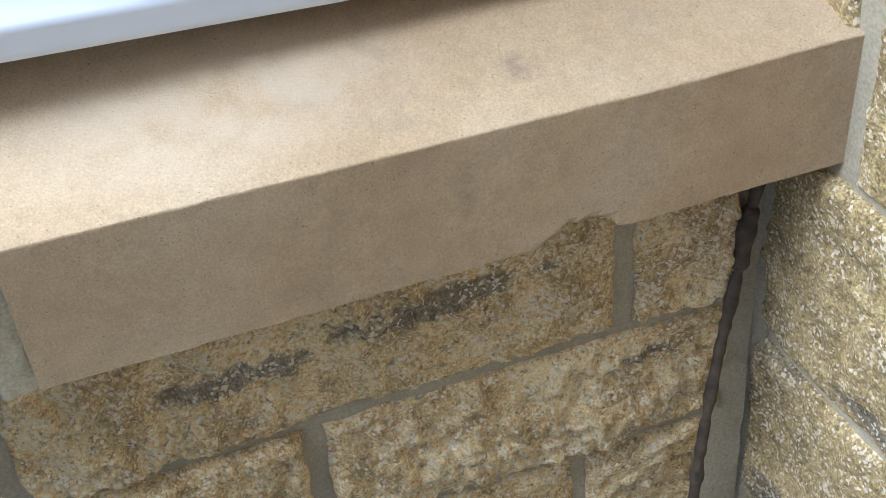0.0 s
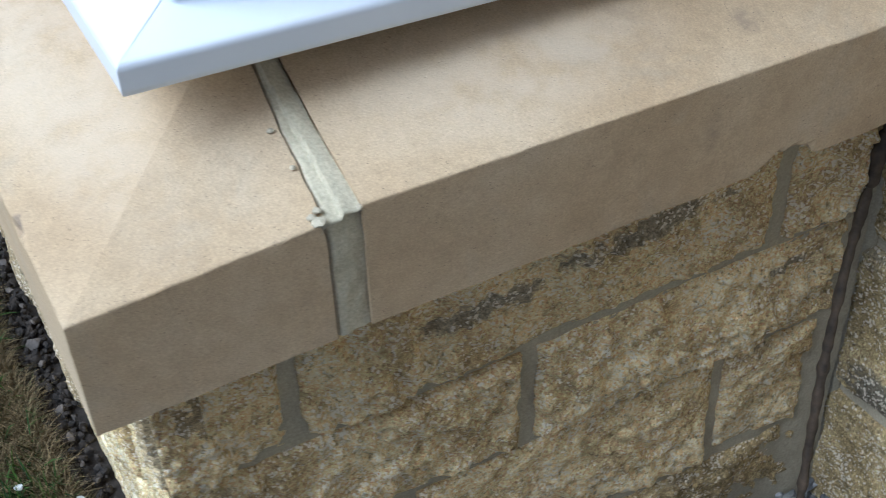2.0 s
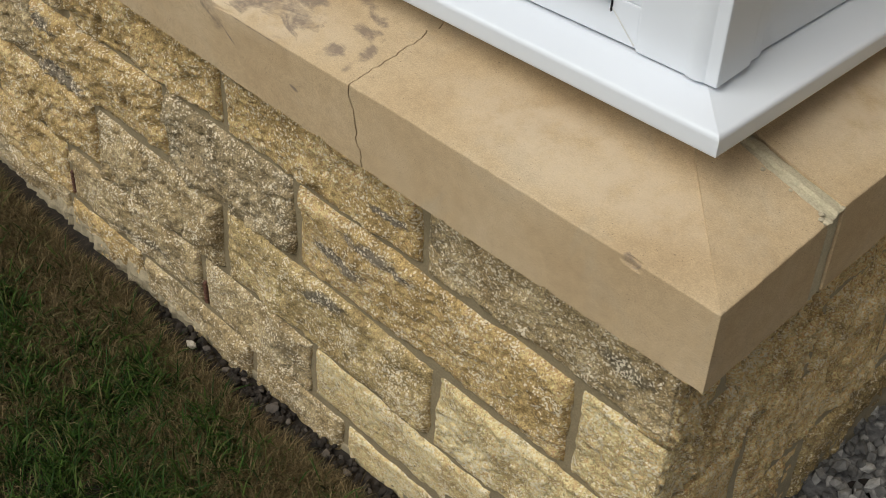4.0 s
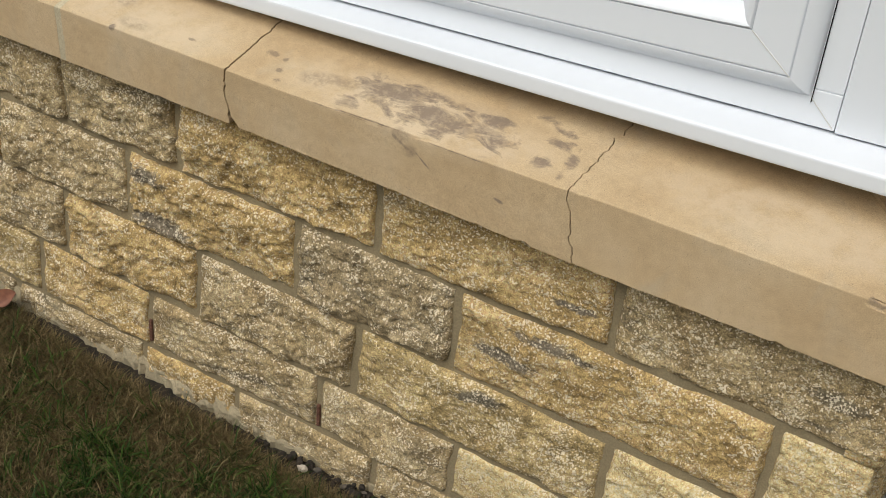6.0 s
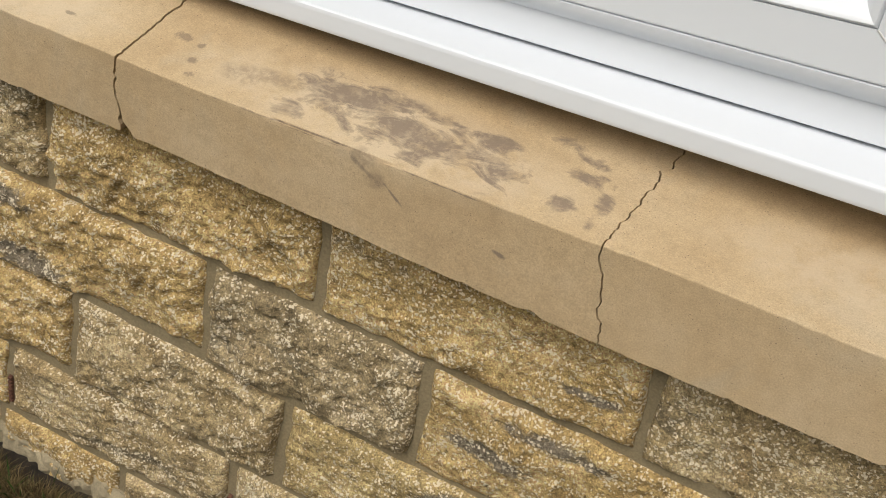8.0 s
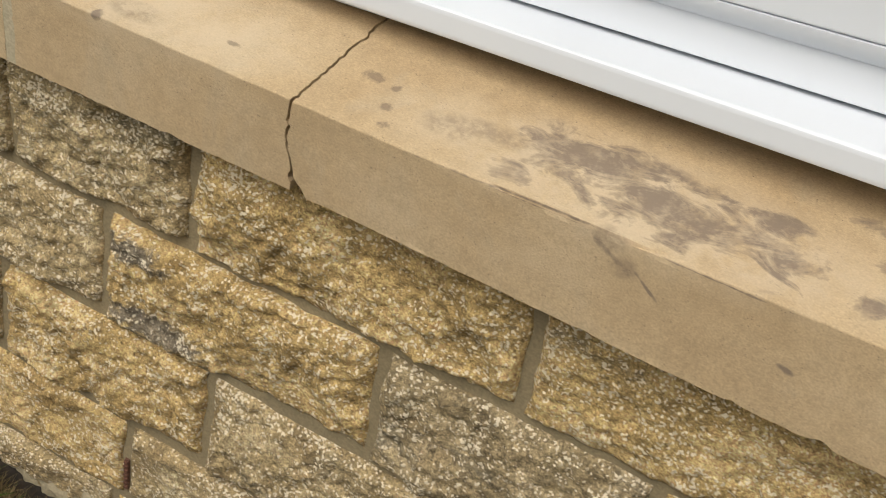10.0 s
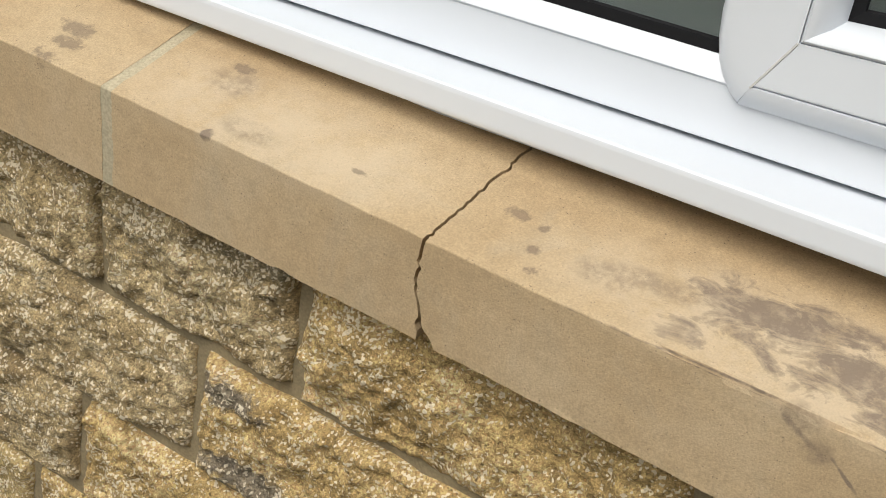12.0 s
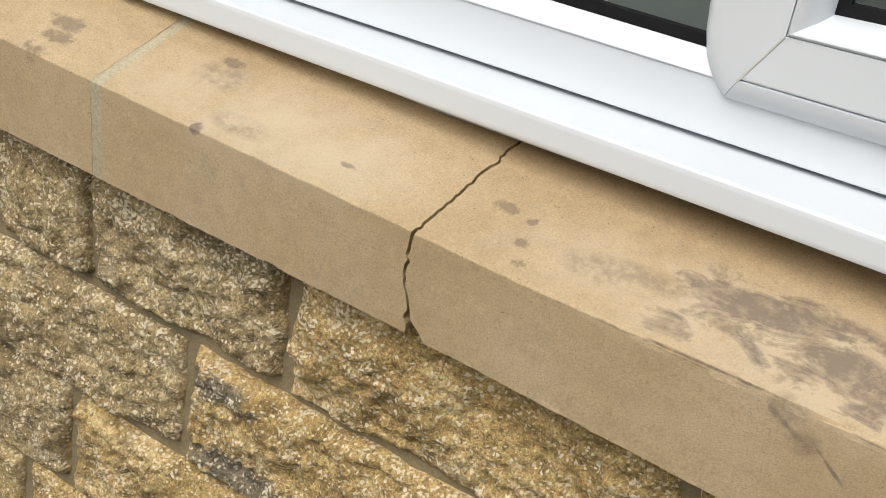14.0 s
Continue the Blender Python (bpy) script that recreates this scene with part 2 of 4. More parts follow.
def sill_material(name, blots, marks=(), pale=(), faint=(), spots=()):
    """Buff cast stone: fine sandy grain, pores, faint clouds, grey weather stains."""
    m = Mat(name)
    base = m.ramp(m.noise(6.0, 6, 0.6), (0.3, (0.43, 0.31, 0.172)), (0.5, (0.475, 0.355, 0.207)), (0.7, (0.52, 0.405, 0.255)))
    base = m.mix(m.ramp(m.noise(11.0, 5, 0.65, m.scaled(1, 1, 0.5), 0.6), (0.55, 0.0), (0.75, 0.4)), base, (0.43, 0.375, 0.275))
    base = m.mix(0.26, base, m.ramp(m.noise(620.0, 3, 0.7), (0.3, 0.15), (0.7, 0.85)), "OVERLAY")
    base = m.mix(0.13, base, m.ramp(m.noise(70.0, 6, 0.65), (0.3, 0.2), (0.7, 0.8)), "OVERLAY")
    pore = m.math("MULTIPLY", m.ramp(m.cells(320.0), (0.13, 1.0), (0.21, 0.0)), m.ramp(m.noise(120.0, 2), (0.54, 0.0), (0.6, 1.0)))
    big = m.math("MULTIPLY", m.ramp(m.cells(52.0), (0.03, 1.0), (0.05, 0.0)), m.ramp(m.noise(31.0, 2), (0.56, 0.0), (0.6, 1.0)))
    pore = m.math("MAXIMUM", pore, big)
    base = m.mix(m.math("MULTIPLY", pore, 0.6), base, (0.10, 0.07, 0.045))
    worn = 0.0
    for b in pale:
        worn = m.math("MAXIMUM", worn, ellipsoid(m, *b))
    worn = m.math("MULTIPLY", m.ramp(worn, (0.0, 0.0), (0.5, 0.6)), m.ramp(m.noise(30.0, 6, 0.65), (0.36, 0.2), (0.58, 1.0)))
    base = m.mix(worn, base, (0.60, 0.49, 0.345))
    reach = 0.0
    for b in blots:
        reach = m.math("MAXIMUM", reach, ellipsoid(m, *b))
    for b in marks:
        reach = m.math("MAXIMUM", reach, streak(m, *b))
    rag = m.noise(30.0, 8, 0.66, m.scaled(0.8, 1.5, 1.0), 0.9)
    fine = m.noise(150.0, 4, 0.7)
    edge = m.math("ADD", m.math("MULTIPLY", m.math("SUBTRACT", rag, 0.51), 3.9), m.math("MULTIPLY", m.math("SUBTRACT", fine, 0.5), 0.5))
    level = m.math("ADD", reach, edge)
    dirt = m.math("ADD", m.ramp(level, (0.20, 0.0), (0.42, 0.5)), m.ramp(level, (0.46, 0.0), (0.74, 0.4)))
    dirt = m.math("MULTIPLY", dirt, m.ramp(reach, (0.0, 0.0), (0.2, 1.0)))
    dirt = m.math("MULTIPLY", dirt, m.ramp(m.noise(75.0, 6, 0.7), (0.34, 0.55), (0.54, 1.0)))
    base = m.mix(m.math("MULTIPLY", dirt, 0.92), base, (0.185, 0.142, 0.108))
    dust = m.math("MULTIPLY", reach, 0.0)
    for b in faint:
        dust = m.math("MAXIMUM", dust, ellipsoid(m, *b))
    dust = m.math("MULTIPLY", m.ramp(dust, (0.0, 0.0), (0.5, 0.55)), m.ramp(m.noise(70.0, 8, 0.72), (0.42, 0.0), (0.58, 1.0)))
    base = m.mix(dust, base, (0.20, 0.15, 0.105))
    dot = m.math("MULTIPLY", reach, 0.0)
    for b in spots:
        dot = m.math("MAXIMUM", dot, ellipsoid(m, *b))
    dot = m.math("MULTIPLY", m.ramp(m.math("ADD", dot, m.math("MULTIPLY", m.math("SUBTRACT", m.noise(130.0, 5, 0.7), 0.5), 1.6)), (0.26, 0.0), (0.56, 0.6)), m.ramp(dot, (0.0, 0.0), (0.1, 1.0)))
    base = m.mix(dot, base, (0.15, 0.112, 0.082))
    h = m.math("SUBTRACT", m.noise(700.0, 3, 0.7), m.math("MULTIPLY", pore, 1.5))
    return m.done(base, 0.88, m.bump(h, 0.0012, 0.32))


T = 0.696                      # height about which the stains on the sill's top lie
SILL = sill_material("buff_stone", ((-0.10, 0.002, 0.686, 0.014, 0.008, 0.008),), (), ((-0.22, 0.07, T, 0.22, 0.06, 0.04), (-0.07, 0.33, T, 0.07, 0.16, 0.04)),
                     ((-0.004, 0.462, 0.652, 0.02, 0.010, 0.034), (-0.035, 0.515, T, 0.016, 0.018, 0.02), (-0.08, 0.43, T, 0.03, 0.04, 0.02), (-0.006, 0.69, 0.665, 0.02, 0.014, 0.014)))
DOTS = (
    (-0.927, 0.053, T, 0.0137, 0.0087, 0.03), (-0.905, 0.050, T, 0.0069, 0.0059, 0.03), (-0.901, 0.027, T, 0.0087, 0.0078, 0.03), (-0.891, 0.011, T, 0.0097, 0.0069, 0.03))
STAINS = (
    (-0.790, 0.020, T, 0.035, 0.022, 0.03), (-0.735, 0.056, T, 0.085, 0.042, 0.03), (-0.680, 0.040, T, 0.10, 0.040, 0.03),
    (-0.640, 0.044, T, 0.085, 0.040, 0.03), (-0.668, 0.012, T, 0.05, 0.016, 0.03), (-0.586, 0.032, T, 0.042, 0.034, 0.03), (-0.600, 0.068, T, 0.03, 0.014, 0.03),
    (-0.543, 0.100, T, 0.028, 0.010, 0.03), (-0.517, 0.088, T, 0.026, 0.010, 0.03), (-0.508, 0.066, T, 0.030, 0.012, 0.03), (-0.520, 0.026, T, 0.018, 0.014, 0.03),
    (-0.487, 0.048, T, 0.010, 0.024, 0.03), (-0.490, 0.016, T, 0.008, 0.014, 0.03))
SCARS = (
    (-0.770, 0.682, 1.0, 0.02, 0.09, 0.0016), (-0.695, 0.668, 0.62, -0.38, 0.026, 0.0055), (-0.665, 0.654, 0.6, -0.5, 0.02, 0.0018), (-0.556, 0.637, 1.0, -0.3, 0.009, 0.003), (-0.62, 0.683, 1.0, 0.0, 0.06, 0.0012))
SILL_STAINED = sill_material("stained_buff_stone", STAINS, SCARS, ((-0.70, 0.035, T, 0.24, 0.065, 0.04),), ((-0.698, 0.0, 0.678, 0.016, 0.012, 0.013), (-0.684, 0.0, 0.662, 0.014, 0.012, 0.013), (-0.847, 0.034, T, 0.034, 0.017, 0.03), (-0.815, 0.045, T, 0.05, 0.012, 0.03)), DOTS)
SILL_SPOTTED = sill_material("spotted_buff_stone", ((-1.153, -0.004, 0.682, 0.006, 0.01, 0.006),), (), ((-1.12, 0.03, T, 0.16, 0.06, 0.04),), ((-1.130, 0.017, T, 0.034, 0.014, 0.03), (-1.175, 0.055, T, 0.03, 0.02, 0.03)), (
    (-1.182, 0.073, T, 0.013, 0.009, 0.03), (-1.040, 0.026, T, 0.011, 0.004, 0.03), (-1.320, 0.040, T, 0.026, 0.014, 0.03), (-1.314, 0.022, T, 0.022, 0.014, 0.03), (-1.318, 0.0, T, 0.024, 0.013, 0.03)))


def pvc_material():
    m = Mat("white_pvc")
    base = m.mix(m.noise(3.0, 3), (0.70, 0.73, 0.77), (0.74, 0.77, 0.81))
    speck = m.math("MULTIPLY", m.ramp(m.cells(45.0), (0.015, 1.0), (0.03, 0.0)), m.ramp(m.noise(20.0, 2), (0.56, 0.0), (0.6, 1.0)))
    base = m.mix(m.math("MULTIPLY", speck, 0.6), base, (0.3, 0.28, 0.24))
    return m.done(base, 0.32, m.bump(m.noise(8.0, 2), 0.0006, 0.3))


PVC = pvc_material()


def plain_material(name, a, b, scale=40.0, rough=0.8, bump=0.001, metal=0.0):
    m = Mat(name)
    f = m.noise(scale, 5, 0.6)
    return m.done(m.mix(m.ramp(f, (0.3, 0.0), (0.7, 1.0)), a, b), rough, m.bump(f, bump, 0.6), metal)


GASKET = Mat("black_rubber").done((0.012, 0.012, 0.013), 0.7, spec=0.1)
CABLE = plain_material("weathered_cable", (0.026, 0.018, 0.011), (0.10, 0.07, 0.042), 90.0, 0.7, 0.003)
RED = plain_material("red_plastic", (0.45, 0.02, 0.025), (0.55, 0.035, 0.04), rough=0.35)
GREEN = plain_material("green_plastic", (0.01, 0.16, 0.10), (0.015, 0.22, 0.14), rough=0.4)
METAL = plain_material("bright_metal", (0.5, 0.5, 0.5), (0.6, 0.6, 0.6), rough=0.3, metal=1.0)
ROOM = plain_material("room_paint", (0.30, 0.31, 0.30), (0.34, 0.35, 0.34), 4.0, 0.9)
BROWN = plain_material("brown_plastic", (0.09, 0.04, 0.026), (0.14, 0.065, 0.042), 80.0, 0.5, 0.0005)
PEBBLE = plain_material("brown_pebble", (0.05, 0.042, 0.034), (0.13, 0.105, 0.08), 60.0, 0.8, 0.002)
LIGHT_PEBBLE = plain_material("light_pebble", (0.38, 0.33, 0.25), (0.50, 0.44, 0.35), 60.0, 0.8, 0.002)
PETAL = plain_material("white_petal", (0.50, 0.50, 0.46), (0.62, 0.62, 0.57), 60.0, 0.7)
LEAF = plain_material("dead_leaf", (0.12, 0.045, 0.025), (0.24, 0.10, 0.055), 80.0, 0.7)


def gravel_material():
    m = Mat("grey_gravel")
    isl = m.t.nodes.new("ShaderNodeNewGeometry").outputs["Random Per Island"]
    base = m.ramp(isl, (0.0, (0.085, 0.082, 0.077)), (0.5, (0.17, 0.163, 0.151)), (1.0, (0.37, 0.357, 0.33)))
    f = m.noise(120.0, 5, 0.65)
    base = m.mix(0.55, base, m.ramp(f, (0.3, 0.2), (0.7, 0.8)), "OVERLAY")
    return m.done(base, 0.75, m.bump(f, 0.002, 0.6))


def grass_material(name, *stops):
    m = Mat(name)
    isl = m.t.nodes.new("ShaderNodeNewGeometry").outputs["Random Per Island"]
    base = m.ramp(isl, *stops)
    m.p.inputs["Subsurface Weight"].default_value = 0.0
    return m.done(base, 0.65, spec=0.15)


GRAVEL = gravel_material()
GRASS = grass_material("grass", (0.0, (0.009, 0.020, 0.003)), (0.45, (0.022, 0.052, 0.007)), (0.82, (0.055, 0.095, 0.015)), (0.93, (0.10, 0.09, 0.033)), (1.0, (0.20, 0.155, 0.08)))
STRAW = grass_material("dry_grass", (0.0, (0.04, 0.027, 0.011)), (0.45, (0.11, 0.078, 0.034)), (0.85, (0.24, 0.178, 0.086)), (1.0, (0.05, 0.065, 0.018)))


def glass_material():
    m = Mat("window_glass")
    m.p.inputs["Transmission Weight"].default_value = 1.0
    m.p.inputs["IOR"].default_value = 1.5
    return m.done((0.86, 0.92, 0.90), 0.02)


GLASS = glass_material()


# ---------------------------------------------------------------- building helpers
def thing(name, at, label, category, group="", kind=""):
    ob = new(name)
    ob.location = at
    ob.empty_display_size = 0.05
    return tagged(ob, label, category, group, kind)


def origin(ob):
    at = Vector((0, 0, 0))
    while ob:
        at = at + ob.location
        ob = ob.parent
    return at


def part(name, bm, material, parent=None, label="", smooth=False):
    """A bmesh in world coordinates as one mesh object, under a thing or a part."""
    me = bpy.data.meshes.new(name)
    at = origin(parent)
    if parent:
        bmesh.ops.translate(bm, vec=-at, verts=bm.verts)
    bmesh.ops.recalc_face_normals(bm, faces=bm.faces)
    if smooth == "angle":
        for e in bm.edges:
            e.smooth = len(e.link_faces) == 2 and e.calc_face_angle(0.0) < 0.6
    bm.to_mesh(me)
    bm.free()
    me.materials.append(material)
    if smooth:
        me.polygons.foreach_set("use_smooth", [True] * len(me.polygons))
    ob = new(name, me)
    ob.parent = parent
    return tagged(ob, label) if label else ob


def box(bm, a, b, bevel=0.0, warp=None):
    """A box from corner a to corner b; warp moves its points."""
    r = bmesh.ops.create_cube(bm, size=1.0)
    lo, hi = Vector([min(p) for p in zip(a, b)]), Vector([max(p) for p in zip(a, b)])
    for v in r["verts"]:
        v.co = Vector([l + (c + 0.5) * (h - l) for c, l, h in zip(v.co, lo, hi)])
    verts = r["verts"]
    if bevel:
        es = list({e for v in verts for e in v.link_edges})
        out = bmesh.ops.bevel(bm, geom=es, offset=bevel, segments=2, profile=0.6, affect="EDGES")
        verts = list({v for f in out["faces"] for v in f.verts} | {v for v in verts if v.is_valid})
    if warp:
        for v in verts:
            v.co = warp(v.co)
    return bm


def boxed(*args, **kw):
    return box(bmesh.new(), *args, **kw)


def loft(sections, closed=True, caps=True):
    """A skin over rings of points."""
    bm = bmesh.new()
    rings = [[bm.verts.new(p) for p in s] for s in sections]
    n = len(rings[0])
    for a, b in zip(rings, rings[1:]):
        for i in range(n if closed else n - 1):
            j = (i + 1) % n
            bm.faces.new((a[i], a[j], b[j], b[i]))
    if caps and closed:
        bm.faces.new(rings[0])
        bm.faces.new(rings[-1][::-1])
    return bm


def fbm(p, scale, octaves=3):
    return noise.fractal(Vector(p) * scale, 1.0, 2.0, octaves)


# ---------------------------------------------------------------- ground
def ground_z(x):
    """The lawn rises a little towards the bay's far end."""
    k = max(0.0, min(1.0, (-x - 0.8) / 0.8))
    return 0.055 * k * k * (3 - 2 * k)


def reach(n, near, far):
    """Grid lines: even steps near the wall, growing to the horizon."""
    ks = [k / n for k in range(-n, n + 1)]
    return [near * k + (far - near) * k ** 9 for k in ks]


def ground_material():
    m = Mat("ground")
    soil = m.ramp(m.noise(70.0, 5, 0.6), (0.3, (0.010, 0.008, 0.006)), (0.7, (0.035, 0.026, 0.018)))
    turf = m.ramp(m.noise(14.0, 6, 0.65), (0.35, (0.030, 0.045, 0.012)), (0.55, (0.065, 0.072, 0.028)), (0.7, (0.13, 0.105, 0.05)))
    split = m.t.nodes.new("ShaderNodeSeparateXYZ")
    m.link(m.pos, split.inputs[0])
    edge = m.ramp(m.math("MULTIPLY", split.outputs["Y"], -1.0), (0.75, 0.0), (0.85, 1.0))
    return m.done(m.mix(edge, soil, turf), 0.95, m.bump(m.noise(70.0, 5, 0.6), 0.008, 0.6))


xs, ys = reach(60, 5.0, 350.0), reach(60, 5.0, 350.0)
me = bpy.data.meshes.new("ground")
rowlen = len(xs)
me.from_pydata([(x, y, -0.012 + 0.006 * fbm(Vector((x, y, 0)), 3.0) + ground_z(x) * (1 if abs(y) < 3 else 0)) for y in ys for x in xs], [],
               [(r * rowlen + c, r * rowlen + c + 1, (r + 1) * rowlen + c + 1, (r + 1) * rowlen + c) for r in range(rowlen - 1) for c in range(rowlen - 1)])
me.materials.append(ground_material())
tagged(new("ground", me), "dark soil by the wall, rough lawn beyond", "ground", kind="structure")
# gravel bed of the corner, spread wider out of view to bounce light
path = bmesh.new()
bmesh.ops.create_grid(path, x_segments=80, y_segments=80, size=0.8)
for v in path.verts:
    v.co = Vector((v.co.x + 0.72, v.co.y - 0.07, -0.008 + 0.004 * fbm(v.co, 9.0)))
tagged(part("path", path, plain_material("gravel_bed", (0.10, 0.097, 0.092), (0.26, 0.25, 0.24), 90.0, 0.9, 0.012)), "grey gravel bed in the corner beside the house, widened unseen to bounce light", "path", kind="structure")


# ---------------------------------------------------------------- stone sill
def profile(depth=0.23):
    """Front to back round the sill's section: (depth, height)."""
    r = 0.0015
    pts = [(0.0, ZB + (ZA - r - ZB) * k / 22) for k in range(23)]
    pts += [(r * 0.3, ZA - r * 0.3), (r, ZA + r * 0.1)]
    for k in range(1, 61):
        y = r + (depth - r) * (k / 60) ** 1.3
        pts.append((y, ZA + SLOPE * y))
    pts += [(depth, ZB + 0.002), (0.05, ZB + 0.002), (0.012, ZB)]
    return pts


def wobble(p, size=0.0009):
    d = Vector(p)
    return d + Vector((fbm(d, 60), fbm(d + Vector((9, 0, 0)), 60), fbm(d + Vector((0, 9, 0)), 60))) * size


def sill_run(place, u0, u1, end0, end1, step=0.01, dip=None, broken=()):
    """A length of sill from u0 to u1; end0 and end1 give the ends' shifts by (depth, height).
    A broken end (0 or 1) goes straight in from the surface before it closes."""
    n = max(4, int(abs(u1 - u0) / step))
    sections = []
    rows = [(i / n, 0.0) for i in range(n + 1)]
    rows = ([(0.0, 0.022)] if 0 in broken else []) + rows + ([(1.0, 0.022)] if 1 in broken else [])
    for s, sunk in rows:
        ring = []
        for y, z in profile():
            a, b = u0 + end0(y, z), u1 + end1(y, z)
            u = a + (b - a) * s
            if sunk:
                y, z = max(y, sunk), min(z, ZA + SLOPE * max(y, sunk) - sunk)
            yy, zz = dip(u, y, z) if dip else (y, z)
            q = Vector(place(u, yy, zz))
            ring.append(wobble(q, 0.0006 if abs(z - ZA) < 0.0022 and y < 0.004 else 0.0007 if z < ZB + 0.001 else 0.0))
        sections.append(ring)
    return loft(sections)


def front(u, y, z):
    return (u, y, z)


TURN = 0.015


def side(u, y, z):
    """The return: u along it from the corner, y into it."""
    return (u * math.sin(TURN) - y * math.cos(TURN), u * math.cos(TURN) + y * math.sin(TURN), z)


def mitre_front(y, z):
    return -y


def jag(t, k):
    return 0.0042 * fbm(Vector((t * 36, k, 0)), 1.0, 3) + 0.0022 * fbm(Vector((t * 160, k + 4, 0)), 1.0, 2)


def fray(y):
    return 0.0056 * fbm(Vector((y * 60, 3.0, 1.0)), 1.0, 2) + 0.0048 * fbm(Vector((y * 190, 6.0, 1.0)), 1.0, 2)


def crack_two(y, z):
    """Hairline crack: x of the break as a shift from its foot."""
    if y <= 0.004:
        return -0.020 * (z - ZB) / (ZA - ZB) + 1.3 * jag(z, 1) - 0.3 * jag(ZA, 1)
    return -0.020 + 0.13 * y + jag(y + ZA, 1) + 0.8 * (jag(y * 2, 7) - jag(0, 7))


def crack_one(y, z):
    if y <= 0.004:
        s = (z - ZB) / (ZA - ZB)
        return -0.004 - 0.009 * math.sin(s * 3.1) - 0.010 * s + 0.8 * jag(z, 2) + 0.2 * jag(ZA, 2) + 0.2 * (fray(z) - fray(ZA))
    return -0.014 + 0.05 * y + jag(ZA, 2) + 0.5 * (fray(y) - fray(0.0))


def opened(f, gap, foot=0.0, top=1.0):
    """A break's edge moved by half its gap, widening at the foot."""
    return lambda y, z: f(y, z) + gap * (top if y > 0.003 else 1.0) + (foot * max(0.0, 1 - (z - ZB) / 0.024) if y < 0.05 else 0.0)


def ragged(y, z):
    return 0.5 * jag(y + z, 3)


def ragged_far(y, z):
    return 0.5 * jag(y + z, 9)


X2, X1, XJ = -0.450, -0.948, -1.243
NICKS = ((-0.517, 0.010, 0.006), (-0.583, 0.006, 0.003), (-0.19, 0.008, 0.004), (-0.33, 0.005, 0.0025), (-0.70, 0.006, 0.002), (-1.08, 0.007, 0.003))   # knocks in the lower edge


def chip_corner(u, y, z):
    """The corner length with a knock in its edge."""
    k = max(0.0, 1 - abs(u + 0.098) / 0.012) if y < 0.004 and z > ZA - 0.009 else 0.0
    y, z = settle(u, y, z)
    return y + 0.004 * k, z - 0.003 * k


def settle(u, y, z):
    """The broken lengths have dropped and tipped a little."""
    if z < ZB + 0.001 and y < 0.02:
        for at, wide, deep in NICKS:
            z += deep * max(0.0, 1 - abs(u - at) / wide)
    k = max(0.0, min(1.0, (-0.40 - u) / 0.5))
    s = max(0.0, min(1.0, (z - ZB) / (ZA - ZB)))
    return y - 0.0035 * k * s, z + k * (0.0116 - 0.0187 * s)


def settle_mid(u, y, z):
    """The middle length: a worn edge with a flake split from it."""
    edge = y < 0.004 and z > ZA - 0.003 and -0.86 < u < -0.60
    split = 0.0002 < y < 0.0018 and z > ZA - 0.003 and -0.795 < u < -0.655
    y, z = settle(u, y, z)
    if split:
        k = min(1.0, (u + 0.795) / 0.03, (-0.655 - u) / 0.04) * (0.8 + 0.5 * fbm(Vector((u * 90, 4, 1)), 1.0, 2))
        return y + 0.0004, z - 0.0006 - 0.0075 * k
    if edge:
        k = max(0.0, 0.3 + fbm(Vector((u * 40, 1, 2)), 1.0, 3)) * min(1.0, (u + 0.86) / 0.06, (-0.60 - u) / 0.06)
        return y + 0.0014 * k - 0.0005, z - 0.0006 - 0.0014 * k
    return y - 0.0005, z - 0.0006


def lift(u, y, z):
    """The return's stones rise a little towards the wide joint."""
    k = u / 0.19 * 0.7 if u < 0.18 else max(0.0, 1 - (u - 0.19) / 0.4)
    s = max(0.0, min(1.0, (z - ZB) / (ZA - ZB)))
    return y, z + (0.0038 + 0.0076 * s) * k


def joint_left(y, z):
    """The wide joint runs askew across the top, bowed a little."""
    return 0.05 * y + 0.15 * y * y + 0.0012 * fbm(Vector((y * 70, z * 50, 2.0)), 1.0, 2) - (0.003 * max(0.0, 1 - abs(z - ZA) / 0.012) if y < 0.012 else 0.0)


def joint_right(y, z):
    return -0.02 * y + 0.25 * y * y + 0.0008 * fbm(Vector((y * 60, z * 40, 7.0)), 1.0, 2)


def pointing(u, y, z):
    """Mortar pressed against one stone, with a dark slot left at the other."""
    a, b = 0.167 + joint_left(y, z), 0.193 + joint_right(y, z)
    s = max(0.0, min(1.0, (u - a) / (b - a)))
    deep = 0.005 * max(0.0, 1 - s / 0.12) ** 1.5 + 0.0010 + 0.0028 * (1 - math.sin(math.pi * min(1.0, 0.25 + s * 0.7)))
    deep += 0.0010 * fbm(Vector((u * 150, y * 60, z * 60)), 1.0, 2)
    yy, zz = lift(u, y, z)
    return (yy + deep, zz) if z < ZA - 0.004 else (yy, zz - deep)


